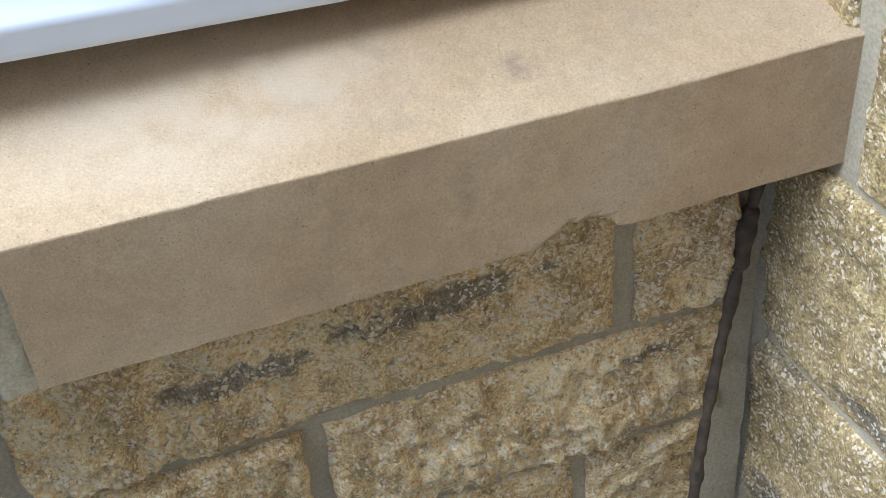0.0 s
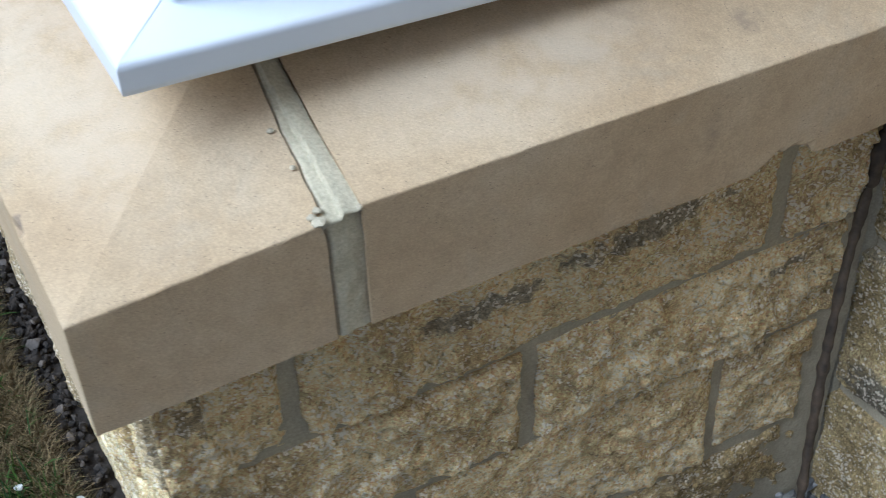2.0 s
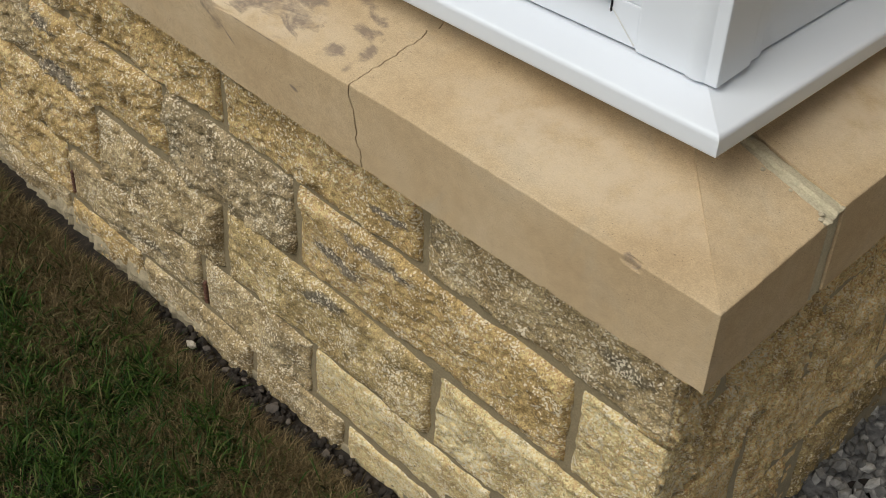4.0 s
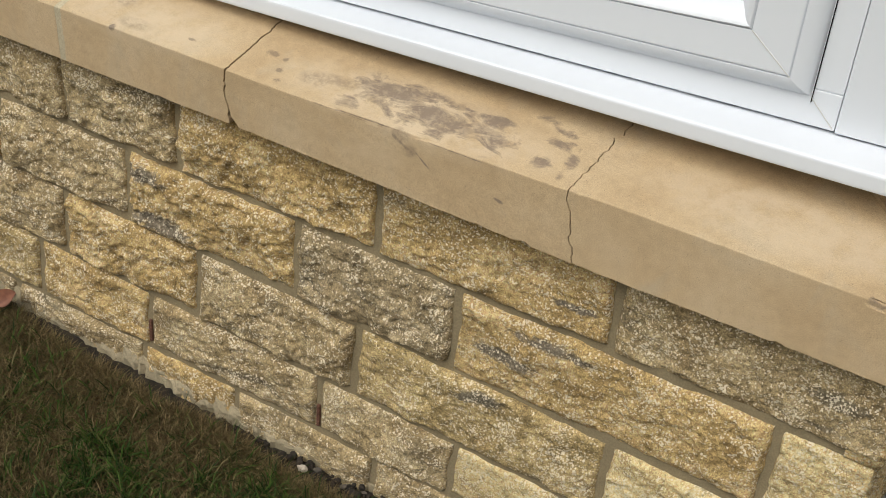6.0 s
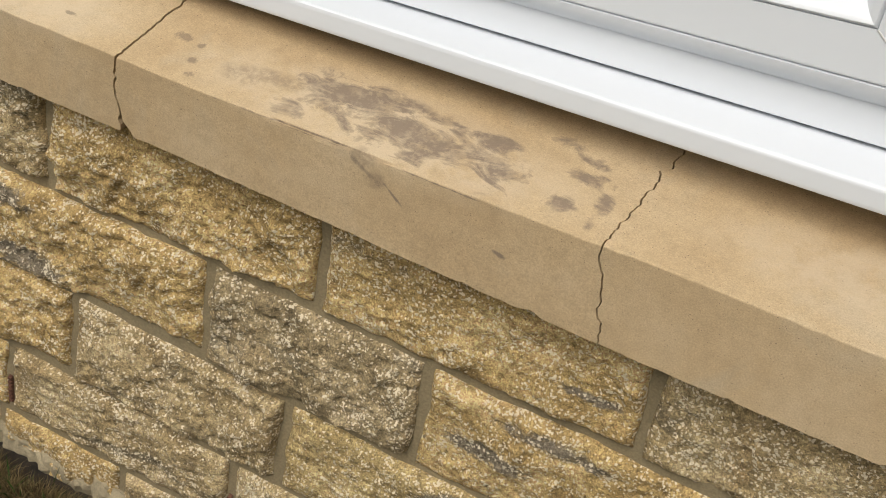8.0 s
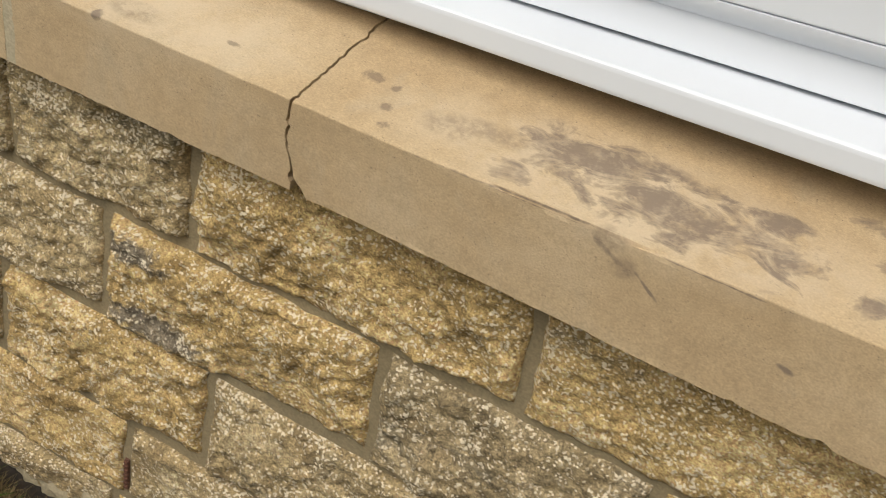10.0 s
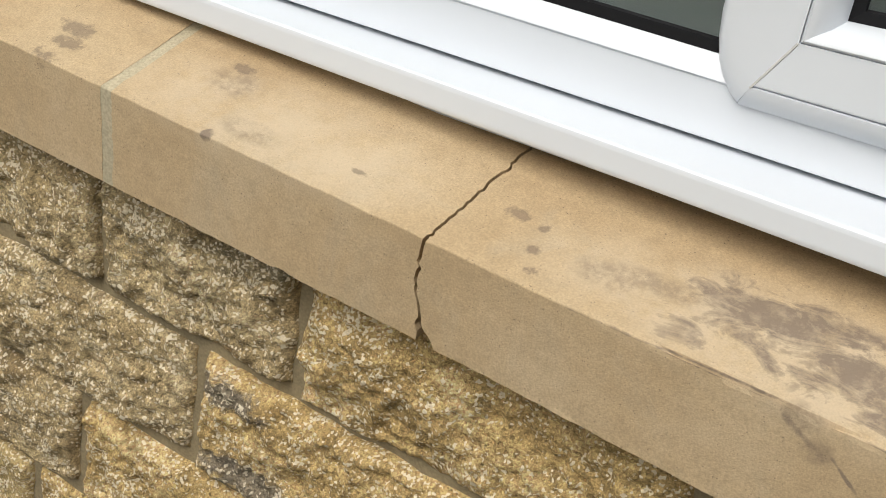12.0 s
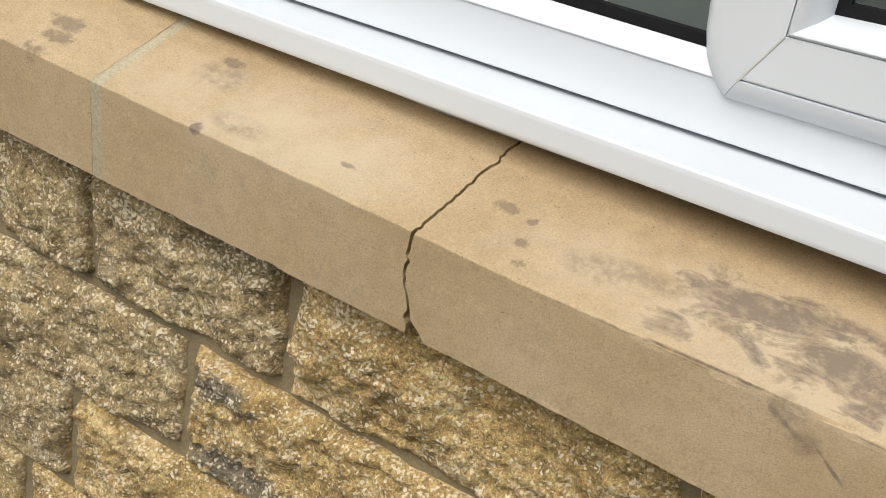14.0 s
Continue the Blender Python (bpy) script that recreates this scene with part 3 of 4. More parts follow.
sill_corner = thing("sill_stone", (-0.23, 0.05, ZB), "buff cast stone corner sill with a mitred hip, chipped edge", "window sill", "sill stones")
bm = sill_run(front, 0.0, X2, mitre_front, opened(crack_two, 0.0007, top=1.2), 0.006, chip_corner, (1,))
hb = sill_run(side, 0.0, 0.167, lambda y, z: y * (math.cos(TURN) - math.sin(TURN)) / (math.cos(TURN) + math.sin(TURN)), joint_left, 0.006, lift)
part("front_length", bm, SILL, sill_corner, smooth=False)
part("return_length", hb, SILL, sill_corner)
sill_mid = thing("sill_stone", ((X1 + X2) / 2, 0.05, ZB), "buff stone sill length, cracked at both ends, grey stains on top", "window sill", "sill stones")
part("stone", sill_run(front, X2, X1, opened(crack_two, -0.0007, top=1.2), opened(crack_one, 0.0013, 0.004, 0.75), 0.006, settle_mid, (0, 1)), SILL_STAINED, sill_mid)
sill_third = thing("sill_stone", ((X1 + XJ) / 2, 0.05, ZB), "buff cast stone sill length with small dirt spots beside a crack", "window sill", "sill stones")
part("stone", sill_run(front, X1, XJ, opened(crack_one, -0.0013, -0.009, 0.75), ragged, 0.006, settle, (0,)), SILL_SPOTTED, sill_third)
part("mortar_joint", sill_run(front, XJ + 0.0005, XJ - 0.0115, ragged, ragged_far, 0.003, lambda u, y, z: (settle(u, y, z)[0] + 0.0003, settle(u, y, z)[1] - 0.0003)), JOINT_MORTAR, sill_third, "thin pale mortar joint")
sill_far = thing("sill_stone", (-1.9, 0.05, ZB), "buff cast stone sill length with dark spots, past the joint", "window sill", "sill stones")
part("stone", sill_run(front, XJ - 0.0115, XL, ragged_far, lambda y, z: y, 0.012, settle), SILL_SPOTTED, sill_far)
sill_return = thing("sill_stone", (-0.1, 0.45, ZB), "buff stone sill length with a chip out of its lower edge", "window sill", "sill stones")


def chipped(u, y, z):
    y, z = lift(u, y, z)
    if z < ZB + 0.03 and 0.505 < u < 0.562:
        k = min(1.0, (u - 0.505) / 0.022) * (1.0 if u < 0.553 else max(0.0, (0.562 - u) / 0.009))
        rise = 0.012 * k * (1.0 + 0.2 * math.sin(u * 420))
        return y + 0.003 * k * max(0.0, 1 - (z - ZB - rise) / 0.004 if z > ZB + rise else 1.0), max(z, lift(u, 0.0, ZB)[1] + rise)
    return y, z


part("stone", sill_run(side, 0.193, 0.742, joint_right, lambda y, z: -0.017 * max(0.0, 1 - (z - ZB) / (ZA - ZB)), 0.006, chipped), SILL, sill_return)
part("mortar_joint", sill_run(side, 0.167, 0.193, joint_left, joint_right, 0.0018, pointing), PALE_MORTAR, sill_return, "wide pale mortar joint", smooth="angle")


rng = random.Random(3)
for u, y, r in ((0.164, 0.001, 0.0045), (0.161, 0.006, 0.003), (0.166, 0.010, 0.003), (0.166, 0.046, 0.002), (0.166, 0.078, 0.0025), (0.192, 0.002, 0.0025)):
    bm = bmesh.new()
    bmesh.ops.create_icosphere(bm, subdivisions=2, radius=r)
    x, yy, z = side(u, y, ZA + SLOPE * y + 0.0085)
    for v in bm.verts:
        v.co = v.co * (1 + 0.5 * fbm(v.co + Vector((u * 50, y * 50, 0)), 260.0))
        v.co = Vector((x + v.co.x, yy + v.co.y, z + v.co.z * 0.6))
    part("mortar_lump", bm, FOOT_MORTAR, sill_return)


# ---------------------------------------------------------------- block walls
def block_mesh(w, h, seed, proud=0.016, rough=1.0, ridged=0.5, crease=0.006, free=""):
    """A split-faced block: its face rises from the joints to a broken surface."""
    step = 0.0034
    nx, nz = max(6, round(w / step)), max(6, round(h / step))
    off = Vector((seed * 3.17, seed * 1.31, seed * 0.77))
    tilt_x, tilt_z = math.sin(seed * 7.7) * 2, math.sin(seed * 3.3) * 2
    verts, faces = [], []
    for j in range(nz + 1):
        for i in range(nx + 1):
            u, v = i / nx, j / nz
            x, z = (u - 0.5) * w, (v - 0.5) * h
            p = Vector((x, 0, z)) + off
            ex, ez = (u if free == "right" else 1 - u if free == "left" else min(u, 1 - u)) * w, min(v, 1 - v) * h
            e = min(ex, ez)
            rim = 1 - max(0.0, 1 - e / 0.011) ** 2.5
            y = -proud * 0.55 * rim
            y -= rough * (0.011 * fbm(p, 14.0, 4) + 0.004 * tilt_x * (u - 0.5) + 0.004 * tilt_z * (v - 0.5)) * (0.2 + 0.8 * rim)
            y -= rough * ridged * 0.006 * fbm(Vector((p.x * 2.2 + p.z * 0.8, 0, p.z * 0.6)), 40.0, 3) * rim
            y += rough * crease * (abs(fbm(p + Vector((2, 8, 1)), 24.0, 3)) - 0.25) * rim
            y -= rough * 0.0054 * fbm(p + Vector((5, 5, 5)), 100.0, 3) * (0.3 + 0.7 * rim)
            if e > 0.004:
                y = min(y, -0.0015)
            x += 0.0035 * fbm(p + Vector((0, 3, 0)), 28.0) * (1 if ex < 0.012 else 0)
            z += 0.0035 * fbm(p + Vector((0, 7, 0)), 28.0) * (1 if ez < 0.012 else 0)
            verts.append((x, y, z))
    row = nx + 1
    for j in range(nz):
        for i in range(nx):
            a = j * row + i
            faces.append((a, a + 1, a + row + 1, a + row))
    rim_ids = [i for i in range(nx)] + [j * row + nx for j in range(nz)] + [nz * row + i for i in range(nx, 0, -1)] + [j * row for j in range(nz, 0, -1)]
    first = len(verts)
    for k in rim_ids:
        x, y, z = verts[k]
        verts.append((x, 0.03, z))
    m = len(rim_ids)
    for k in range(m):
        a, b = rim_ids[k], rim_ids[(k + 1) % m]
        faces.append((b, a, first + k, first + (k + 1) % m))
    me = bpy.data.meshes.new("stone_block")
    me.from_pydata(verts, [], faces)
    me.polygons.foreach_set("use_smooth", [True] * len(me.polygons))
    return me


def lay(wall, place, turn, bed, u0, u1, material, seed, joint=0.012, **kw):
    """One block between two joints of a course; bed gives the course's foot and top along it."""
    low, top = bed((u0 + u1) / 2)
    fall = bed(u0)[1] - bed(u1)[1]
    me = block_mesh(abs(u1 - u0) - joint, top - low - 0.012, seed, **kw)
    me.materials.append(material)
    ob = new("stone_block", me)
    ob.parent = wall
    x, y, z = place((u0 + u1) / 2, 0, (low + top) / 2)
    ob.matrix_basis = Matrix.Translation(Vector((x, y, z)) - origin(wall)) @ turn @ Matrix.Rotation(fall / (u1 - u0), 4, "Y")
    return ob


BEDS = ((0.588, 0.0), (0.4345, 0.016), (0.282, 0.036), (0.140, 0.050), (0.040, 0.036), (-0.09, 0.036))


def front_bed(c):
    """Foot and top of a course of the front, whose beds rise a little towards the far end."""
    def at(u):
        return tuple(z + k * max(0.0, -u - 0.1) for z, k in (BEDS[c + 1], BEDS[c]))
    return at


def level_bed(low, top):
    return lambda u: (low, top)


wall_front = tagged(part("wall_front", boxed((XL + 0.05, YF + 0.002, -0.1), (XR - 0.006, YF + 0.16, ZB)), MORTAR),
                    "split-faced golden and grey stone block wall with grey mortar", "wall", kind="structure")
wall_return = tagged(part("wall_return", boxed((XR - 0.004, YF + 0.02, -0.1), (XR - 0.16, YH + 0.02, ZB)), FOOT_MORTAR),
                     "short shaded stone block wall under the sill", "wall", kind="structure")
wall_house = tagged(part("wall_house", boxed((-0.3, YH + 0.002, -0.1), (2.4, YH + 0.25, 2.7), warp=lambda p: Vector((p.x, p.y + 0.105 * (p.x - XR), p.z))), FOOT_MORTAR),
                    "stone block house wall meeting the bay", "wall", kind="structure")

def fillet_ring(z):
    k = 0.004 * fbm(Vector((0.3, 0.7, z)), 14.0, 3) + 0.008 * max(0.0, 1 - z / 0.3)
    return [(XR - 0.01, YH - 0.026, z), (XR + 0.002, YH - 0.022, z), (XR + 0.005 + k, YH - 0.014 - k, z), (XR + 0.009 + k, YH - 0.007 - k, z), (XR + 0.015 + k, YH + 0.001, z), (XR + 0.014, YH + 0.02, z), (XR - 0.01, YH + 0.02, z)]


part("mortar_fillet", loft([fillet_ring(-0.05 + (ZB + 0.05) * i / 60) for i in range(61)]), RETURN_MORTAR, wall_return, "mortar smeared into the corner", smooth="angle")
FRONT = (
    ((-0.040, -0.398, -0.750, -1.086, -1.295, -1.60, -1.93, -2.2, -2.5), (TAN, GOLD, GOLD, TAN, TAN, GOLD, GREY, MIXED)),
    ((-0.040, -0.166, -0.620, -0.881, -1.186, -1.440, -1.72, -2.02, -2.36, -2.5), (PALE, GOLD, GREY, GOLD, TAN, GOLD, MIXED, GREY, GOLD)),
    ((-0.040, -0.375, -0.774, -1.060, -1.320, -1.485, -1.80, -2.1, -2.5), (PALE, MIXED, TAN, GOLD, TAN, GREY, MIXED, GOLD)),
    ((-0.040, -0.270, -0.602, -0.836, -1.160, -1.385, -1.66, -2.0, -2.5), (PALE, PALE, TAN, TAN, GOLD, MIXED, MIXED, PALE)),
    ((-0.040, -0.330, -0.540, -0.735, -0.993, -1.178, -1.45, -1.80, -2.2, -2.5), (PALE, PALE, TAN, TAN, GOLD, TAN, GREY, MIXED, PALE)),
)


def near(u):
    """1 towards the corner, where the joints are filled nearly flush."""
    k = max(0.0, min(1.0, (u + 0.70) / 0.40))
    return k * k * (3 - 2 * k)


def mortar_skin(place, u0, u1, z0, z1, depth, material, wall):
    """Pointing between the blocks: an uneven sheet over the wall's core."""
    nu, nz = int((u1 - u0) / 0.007), int((z1 - z0) / 0.007)
    verts, faces = [], []
    for j in range(nz + 1):
        for i in range(nu + 1):
            u, z = u0 + (u1 - u0) * i / nu, z0 + (z1 - z0) * j / nz
            d = depth(u, z) + 0.0016 * fbm(Vector((u, z, 4.0)), 22.0, 2) + 0.0010 * fbm(Vector((u, z, 9.0)), 90.0, 2)
            verts.append(Vector(place(u, d, z)) - origin(wall))
    for j in range(nz):
        for i in range(nu):
            a = j * (nu + 1) + i
            faces.append((a, a + 1, a + nu + 2, a + nu + 1))
    me = bpy.data.meshes.new("mortar")
    me.from_pydata(verts, [], faces)
    me.polygons.foreach_set("use_smooth", [True] * len(faces))
    me.materials.append(material)
    ob = new("mortar", me)
    ob.parent = wall


mortar_skin(lambda u, d, z: (u, YF - d, z), XL + 0.06, XR - 0.012, -0.03, ZB - 0.001, lambda u, z: -0.0060 + 0.0058 * near(u) + 0.002 * max(0.0, min(1.0, (0.20 - z) / 0.1)), MORTAR, wall_front)
mortar_skin(lambda u, d, z: side(u, -XR - d, z), YF + 0.03, YH - 0.012, -0.03, ZB - 0.001, lambda u, z: -0.002 + 0.0042 * max(0.0, min(1.0, (0.26 - z) / 0.15)) + 0.007 * max(0.0, min(1.0, (u - 0.650) / 0.03)) * min(1.0, max(0.3, (0.5 - z) / 0.2)), RETURN_MORTAR, wall_return)
seed = 1
for c, (ends, mats) in enumerate(FRONT):
    for a, b, mt in zip(ends, ends[1:], mats):
        lay(wall_front, lambda u, y, z: (u, YF + y, z), Matrix(), front_bed(c), a, b, mt, seed, ridged=0.3, proud=(0.020 if c < 3 else 0.013) - 0.007 * near(a), rough=(1.0 if c < 3 else 0.7) - 0.4 * near(a), free="right" if a > -0.06 else "")
        seed += 1
RETURN = (
    ((0.031, 0.145, 0.594, 0.690), (SAND, SAND, SAND)),
    ((0.031, 0.350, 0.690), (SAND, SAND)),
    ((0.031, 0.236, 0.558, 0.674), (SAND, SAND, SAND)),
    ((0.031, 0.400, 0.69), (SAND, MIXED)),
)
RIGHT = Matrix.Rotation(radians(90) - TURN, 4, "Z")
for c, (ends, mats) in enumerate(RETURN):
    for a, b, mt in zip(ends, ends[1:], mats):
        lay(wall_return, lambda u, y, z: side(u, -XR + y, z), RIGHT, level_bed(FEET[c] - 0.006, TOPS[c] + 0.006), a, b, mt, seed, joint=0.017 if c < 2 else 0.012, ridged=0.9, crease=0.007, proud=0.013 if c < 2 else 0.009, rough=1.0 if c < 2 else 0.7, free="left" if a < 0.06 else "")
        seed += 1
HOUSE_TURN = 0.105
HOUSE = ((0.78, (0.022, 0.40, 0.7), (MIXED, MIXED)), (0.78, (-0.20, 0.012), (MIXED,)), (0.578, (-0.072, 0.33, 0.7), (MIXED, MIXED)), (0.376, (-0.072, 0.40, 0.8), (MIXED, GOLD)), (0.172, (-0.072, 0.14, 0.55), (MIXED, MIXED)), (-0.03, (-0.062, 0.2, 0.6), (GOLD, GOLD)),
         (0.98, (-0.2, 0.2, 0.6), (GOLD, MIXED)))
ALONG = Matrix.Rotation(HOUSE_TURN, 4, "Z")
for top, ends, mats in HOUSE:
    for a, b, mt in zip(ends, ends[1:], mats):
        lay(wall_house, lambda u, y, z: (u, YH + y + HOUSE_TURN * (u - XR), z), ALONG, level_bed(top - 0.202, top), a, b, mt, seed, proud=0.010, rough=0.4)
        seed += 1


def weep_vent(x, z):
    """A slotted brown plastic vent set upright in a joint."""
    vent = thing("weep_vent", (x, YF, z), "narrow brown plastic weep vent set in a wall joint", "vent", "weep vents")
    part("body", boxed((x - 0.0028, YF - 0.0005, z - 0.022), (x + 0.0028, YF + 0.02, z + 0.022), bevel=0.001), BROWN, vent)
    for k in range(7):
        h = z - 0.0185 + k * 0.0062
        part("slat", boxed((x - 0.0026, YF - 0.003, h - 0.0016), (x + 0.0026, YF, h + 0.0016), bevel=0.0005), BROWN, vent)


weep_vent(-1.160, 0.112)
weep_vent(-0.836, 0.096)


# ---------------------------------------------------------------- window
NB, NH = 0.7713, 0.024          # underside of the cill's nose at the corner, its height
YN, YW = 0.0815, 0.132         # nose, frame
Z0 = 0.8049                    # foot of the window frame at the corner


def fall_front(p):
    """The window's lines fall a little away from the corner."""
    k = max(0.0, min(1.0, (p.y - YN) / (YW - YN)))
    return Vector((p.x, p.y, p.z + (0.0498 + 0.0147 * k) * min(0.0, p.x + YN)))


def mirrored(p):
    """From the front's layout to the return's: along the return, into it."""
    return Vector((-p.y, -p.x, p.z + 0.082 * min(0.0, p.x + YN)))


window = thing("window_1", (-1.0, YW, NB), "white plastic bay window with one closed opening sash", "window", kind="structure")


def cill_run(warp, x0, x1, m0, m1):
    ring = [(YN, NB), (YN - 0.001, NB + 0.002), (YN - 0.001, NB + 0.005), (YN - 0.001, NB + NH - 0.0065), (YN - 0.001, NB + NH - 0.005), (YN - 0.0003, NB + NH - 0.0025), (YN + 0.0013, NB + NH - 0.001),
            (YN + 0.0038, NB + NH - 0.0004), (YN + 0.0055, NB + NH - 0.0002), (YW - 0.004, Z0 - 0.0030), (YW - 0.001, Z0 - 0.0028), (YW + 0.004, Z0 - 0.004),
            (YW + 0.08, Z0 - 0.004), (YW + 0.08, NB - 0.01), (YW - 0.02, NB - 0.01), (YW - 0.02, NB + 0.006), (YN + 0.008, NB + 0.006), (YN + 0.006, NB)]
    n = 24
    return loft([[warp(Vector((x0 + (x1 - x0) * i / n - (y * (m0 * (1 - i / n) + m1 * i / n)), y, z))) for y, z in ring] for i in range(n + 1)])


part("cill", cill_run(fall_front, 0.0, XL, 1, -1), PVC, window, "white plastic cill with a rounded nose", smooth="angle")
part("return_cill", cill_run(mirrored, 0.0, -0.75, 1, 0), PVC, window, "white plastic cill with a rounded nose", smooth="angle")
ZT = 2.05


def fr(name, a, b, bevel, mat=None, parent=None, warp=fall_front, label=""):
    return part(name, boxed(a, b, bevel=bevel, warp=warp), mat or PVC, parent or window, label)


XP, XS = -0.213, -0.249        # corner post's edge, sash's edge
# corner post with its round cover strip
fr("corner_post", (XP, YW - 0.004, Z0), (-YW + 0.012, YW + 0.05, ZT), 0.002)
fr("return_corner_post", (XP, YW - 0.004, Z0), (-YW - 0.02, YW + 0.05, ZT), 0.002, warp=mirrored)
strip = bmesh.new()
ring = [(-YW + 0.008 - 0.022 + 0.022 * math.cos(a), YW - 0.008 + 0.022 - 0.022 * math.sin(a)) for a in [radians(d) for d in range(-20, 111, 10)]]
strip = loft([[(x, y, z) for x, y in ring + [(-YW - 0.03, YW + 0.03)]] for z in (Z0 - 0.002, ZT)])
part("cover_strip", strip, PVC, window, "rounded white corner cover strip", smooth="angle")
# window rails and posts
fr("bottom_rail", (XP - 0.0012, YW, Z0), (XL + 0.2, YW + 0.05, Z0 + 0.046), 0.002)
fr("frame_jamb", (XP - 0.0012, YW + 0.0004, Z0 + 0.046), (XS - 0.012, YW + 0.05, ZT), 0.002)
fr("mullion", (-0.800, YW + 0.001, Z0 + 0.046), (-0.836, YW + 0.05, ZT), 0.003)
fr("top_rail", (XP, YW, ZT - 0.06), (XL + 0.2, YW + 0.05, ZT), 0.002)
fr("far_post", (XL + 0.2, YW, Z0), (XL + 0.13, YW + 0.05, ZT), 0.002)
fr("far_mullion", (-1.56, YW, Z0 + 0.046), (-1.63, YW + 0.05, ZT), 0.003)


def lipped(y0, y1):
    """A sash rail: rounded outer lip, groove, flat face."""
    return ((0.0, y0 + 0.016), (0.05, y0 + 0.010), (0.11, y0 + 0.0055), (0.19, y0 + 0.0022), (0.27, y0 + 0.0005), (0.325, y0), (0.337, y0 + 0.0035), (0.355, y0 + 0.0004), (0.37, y0), (0.39, y0), (0.97, y0 + 0.0004), (1.0, y0 + 0.0004), (1.0, y1 + 0.02), (0.0, y1 + 0.02))


def smooth_lip(y0, y1):
    """The hinge stile: the same section with no groove."""
    return ((0.0, y0 + 0.016), (0.06, y0 + 0.008), (0.14, y0 + 0.0030), (0.24, y0 + 0.0010), (0.36, y0 + 0.0002), (0.5, y0), (0.97, y0 + 0.0004), (1.0, y0 + 0.0004), (1.0, y1 + 0.02), (0.0, y1 + 0.02))


def beaded(y0, y1):
    """A glazing bead: a soft step, then a slope down to the glass."""
    return ((0.0, y0 + 0.003), (0.06, y0), (0.16, y0 - 0.0015), (0.30, y0 - 0.0005), (0.50, y0 + 0.003), (0.75, y0 + (y1 - y0) * 0.6), (1.0, y1), (1.0, y1 + 0.012), (0.0, y1 + 0.012))


def sloped(outer, inner, y0, y1, name, parent, shape=beaded, skip=-1):
    """Four mitred lengths of a frame that slopes from y0 outside to y1 inside."""
    for k in range(4):
        if k == skip:
            continue
        j = (k + 1) % 4
        sect = []
        for o, i_ in ((outer[k], inner[k]), (outer[j], inner[j])):
            sect.append([fall_front(Vector((o[0] + (i_[0] - o[0]) * f, y, o[1] + (i_[1] - o[1]) * f))) for f, y in shape(y0, y1)])
        part(name, loft(sect), PVC, parent, smooth="angle")


def corners(x0, x1, low0, low1, top):
    """Corners of a frame whose bottom may run a little off level."""
    return [(x0, Z0 + low0), (x1, Z0 + low1), (x1, top), (x0, top)]


sash = thing("opening_sash", (0, 0, 0), "white plastic opening sash with mitred corners, closed", "window sash")
sash.location = Vector((-0.53, YW - 0.014, Z0)) - window.location
sash.parent = window
RAIL_OUT = corners(XS + 0.001, -0.826, 0.036, 0.030, ZT - 0.025)
RAIL_IN = corners(-0.328, -0.795, 0.104, 0.085, ZT - 0.09)
BEAD_IN = corners(-0.350, -0.776, 0.126, 0.101, ZT - 0.112)
sloped(RAIL_OUT, RAIL_IN, YW - 0.014, YW + 0.002, "sash_rail", sash, lipped, 1)
# the hinge stile: wider lip, cut back at its foot
rows = ((-0.826, 0.0304, 0.0854), (-0.833, 0.036, 0.089), (-0.840, 0.045, 0.095), (-0.846, 0.057, 0.103), (-0.850, 0.072, 0.114), (-0.852, 0.090, 0.128), (-0.852, ZT - 0.025 - Z0, ZT - 0.09 - Z0))
part("sash_rail", loft([[fall_front(Vector((x + (-0.795 - x) * f, y, Z0 + a + (b - a) * f))) for f, y in smooth_lip(YW - 0.014, YW + 0.002)] for x, a, b in rows]), PVC, sash, smooth="angle")
sloped(RAIL_IN, BEAD_IN, YW - 0.0138, YW + 0.008, "glazing_bead", sash)


def pane(edge, parent):
    """A sealed glass unit with a black rubber edge, behind its beads."""
    (x0, a), (x1, b), (_, top), _ = edge
    over, rim = 0.004, 0.008
    out = [(x0 + over, a - over), (x1 - over, b - over), (x1 - over, top + over), (x0 + over, top + over)]
    ins = [(x0 - rim, a + rim), (x1 + rim, b + rim), (x1 + rim, top - rim), (x0 - rim, top - rim)]
    rings = [[fall_front(Vector((x, y, z))) for x, z in pts] for pts, y in ((out, YW + 0.010), (ins, YW + 0.0125), (ins, YW + 0.018))]
    part("gasket", loft(rings, caps=False), GASKET, parent, "black rubber gasket")
    glass = bmesh.new()
    faces = [[glass.verts.new(fall_front(Vector((x, y, z)))) for x, z in out] for y in (YW + 0.0185, YW + 0.0225)]
    glass.faces.new(faces[0])
    glass.faces.new(faces[1][::-1])
    for k in range(4):
        glass.faces.new((faces[0][k], faces[0][(k + 1) % 4], faces[1][(k + 1) % 4], faces[1][k]))
    part("glass_pane", glass, GLASS, parent, "clear glass pane").visible_shadow = False


pane(BEAD_IN, sash)
for left, right in ((-0.792, -1.56), (-1.63, -2.34)):
    outer, inner = corners(left, right, 0.0405, 0.0405, ZT - 0.06), corners(left - 0.017, right + 0.017, 0.0565, 0.0565, ZT - 0.077)
    sloped(outer, inner, YW - 0.0006, YW + 0.010, "glazing_bead", window)
    pane(inner, window)
CREAM = plain_material("weld_bead", (0.60, 0.60, 0.58), (0.66, 0.66, 0.64), 60.0, 0.5)


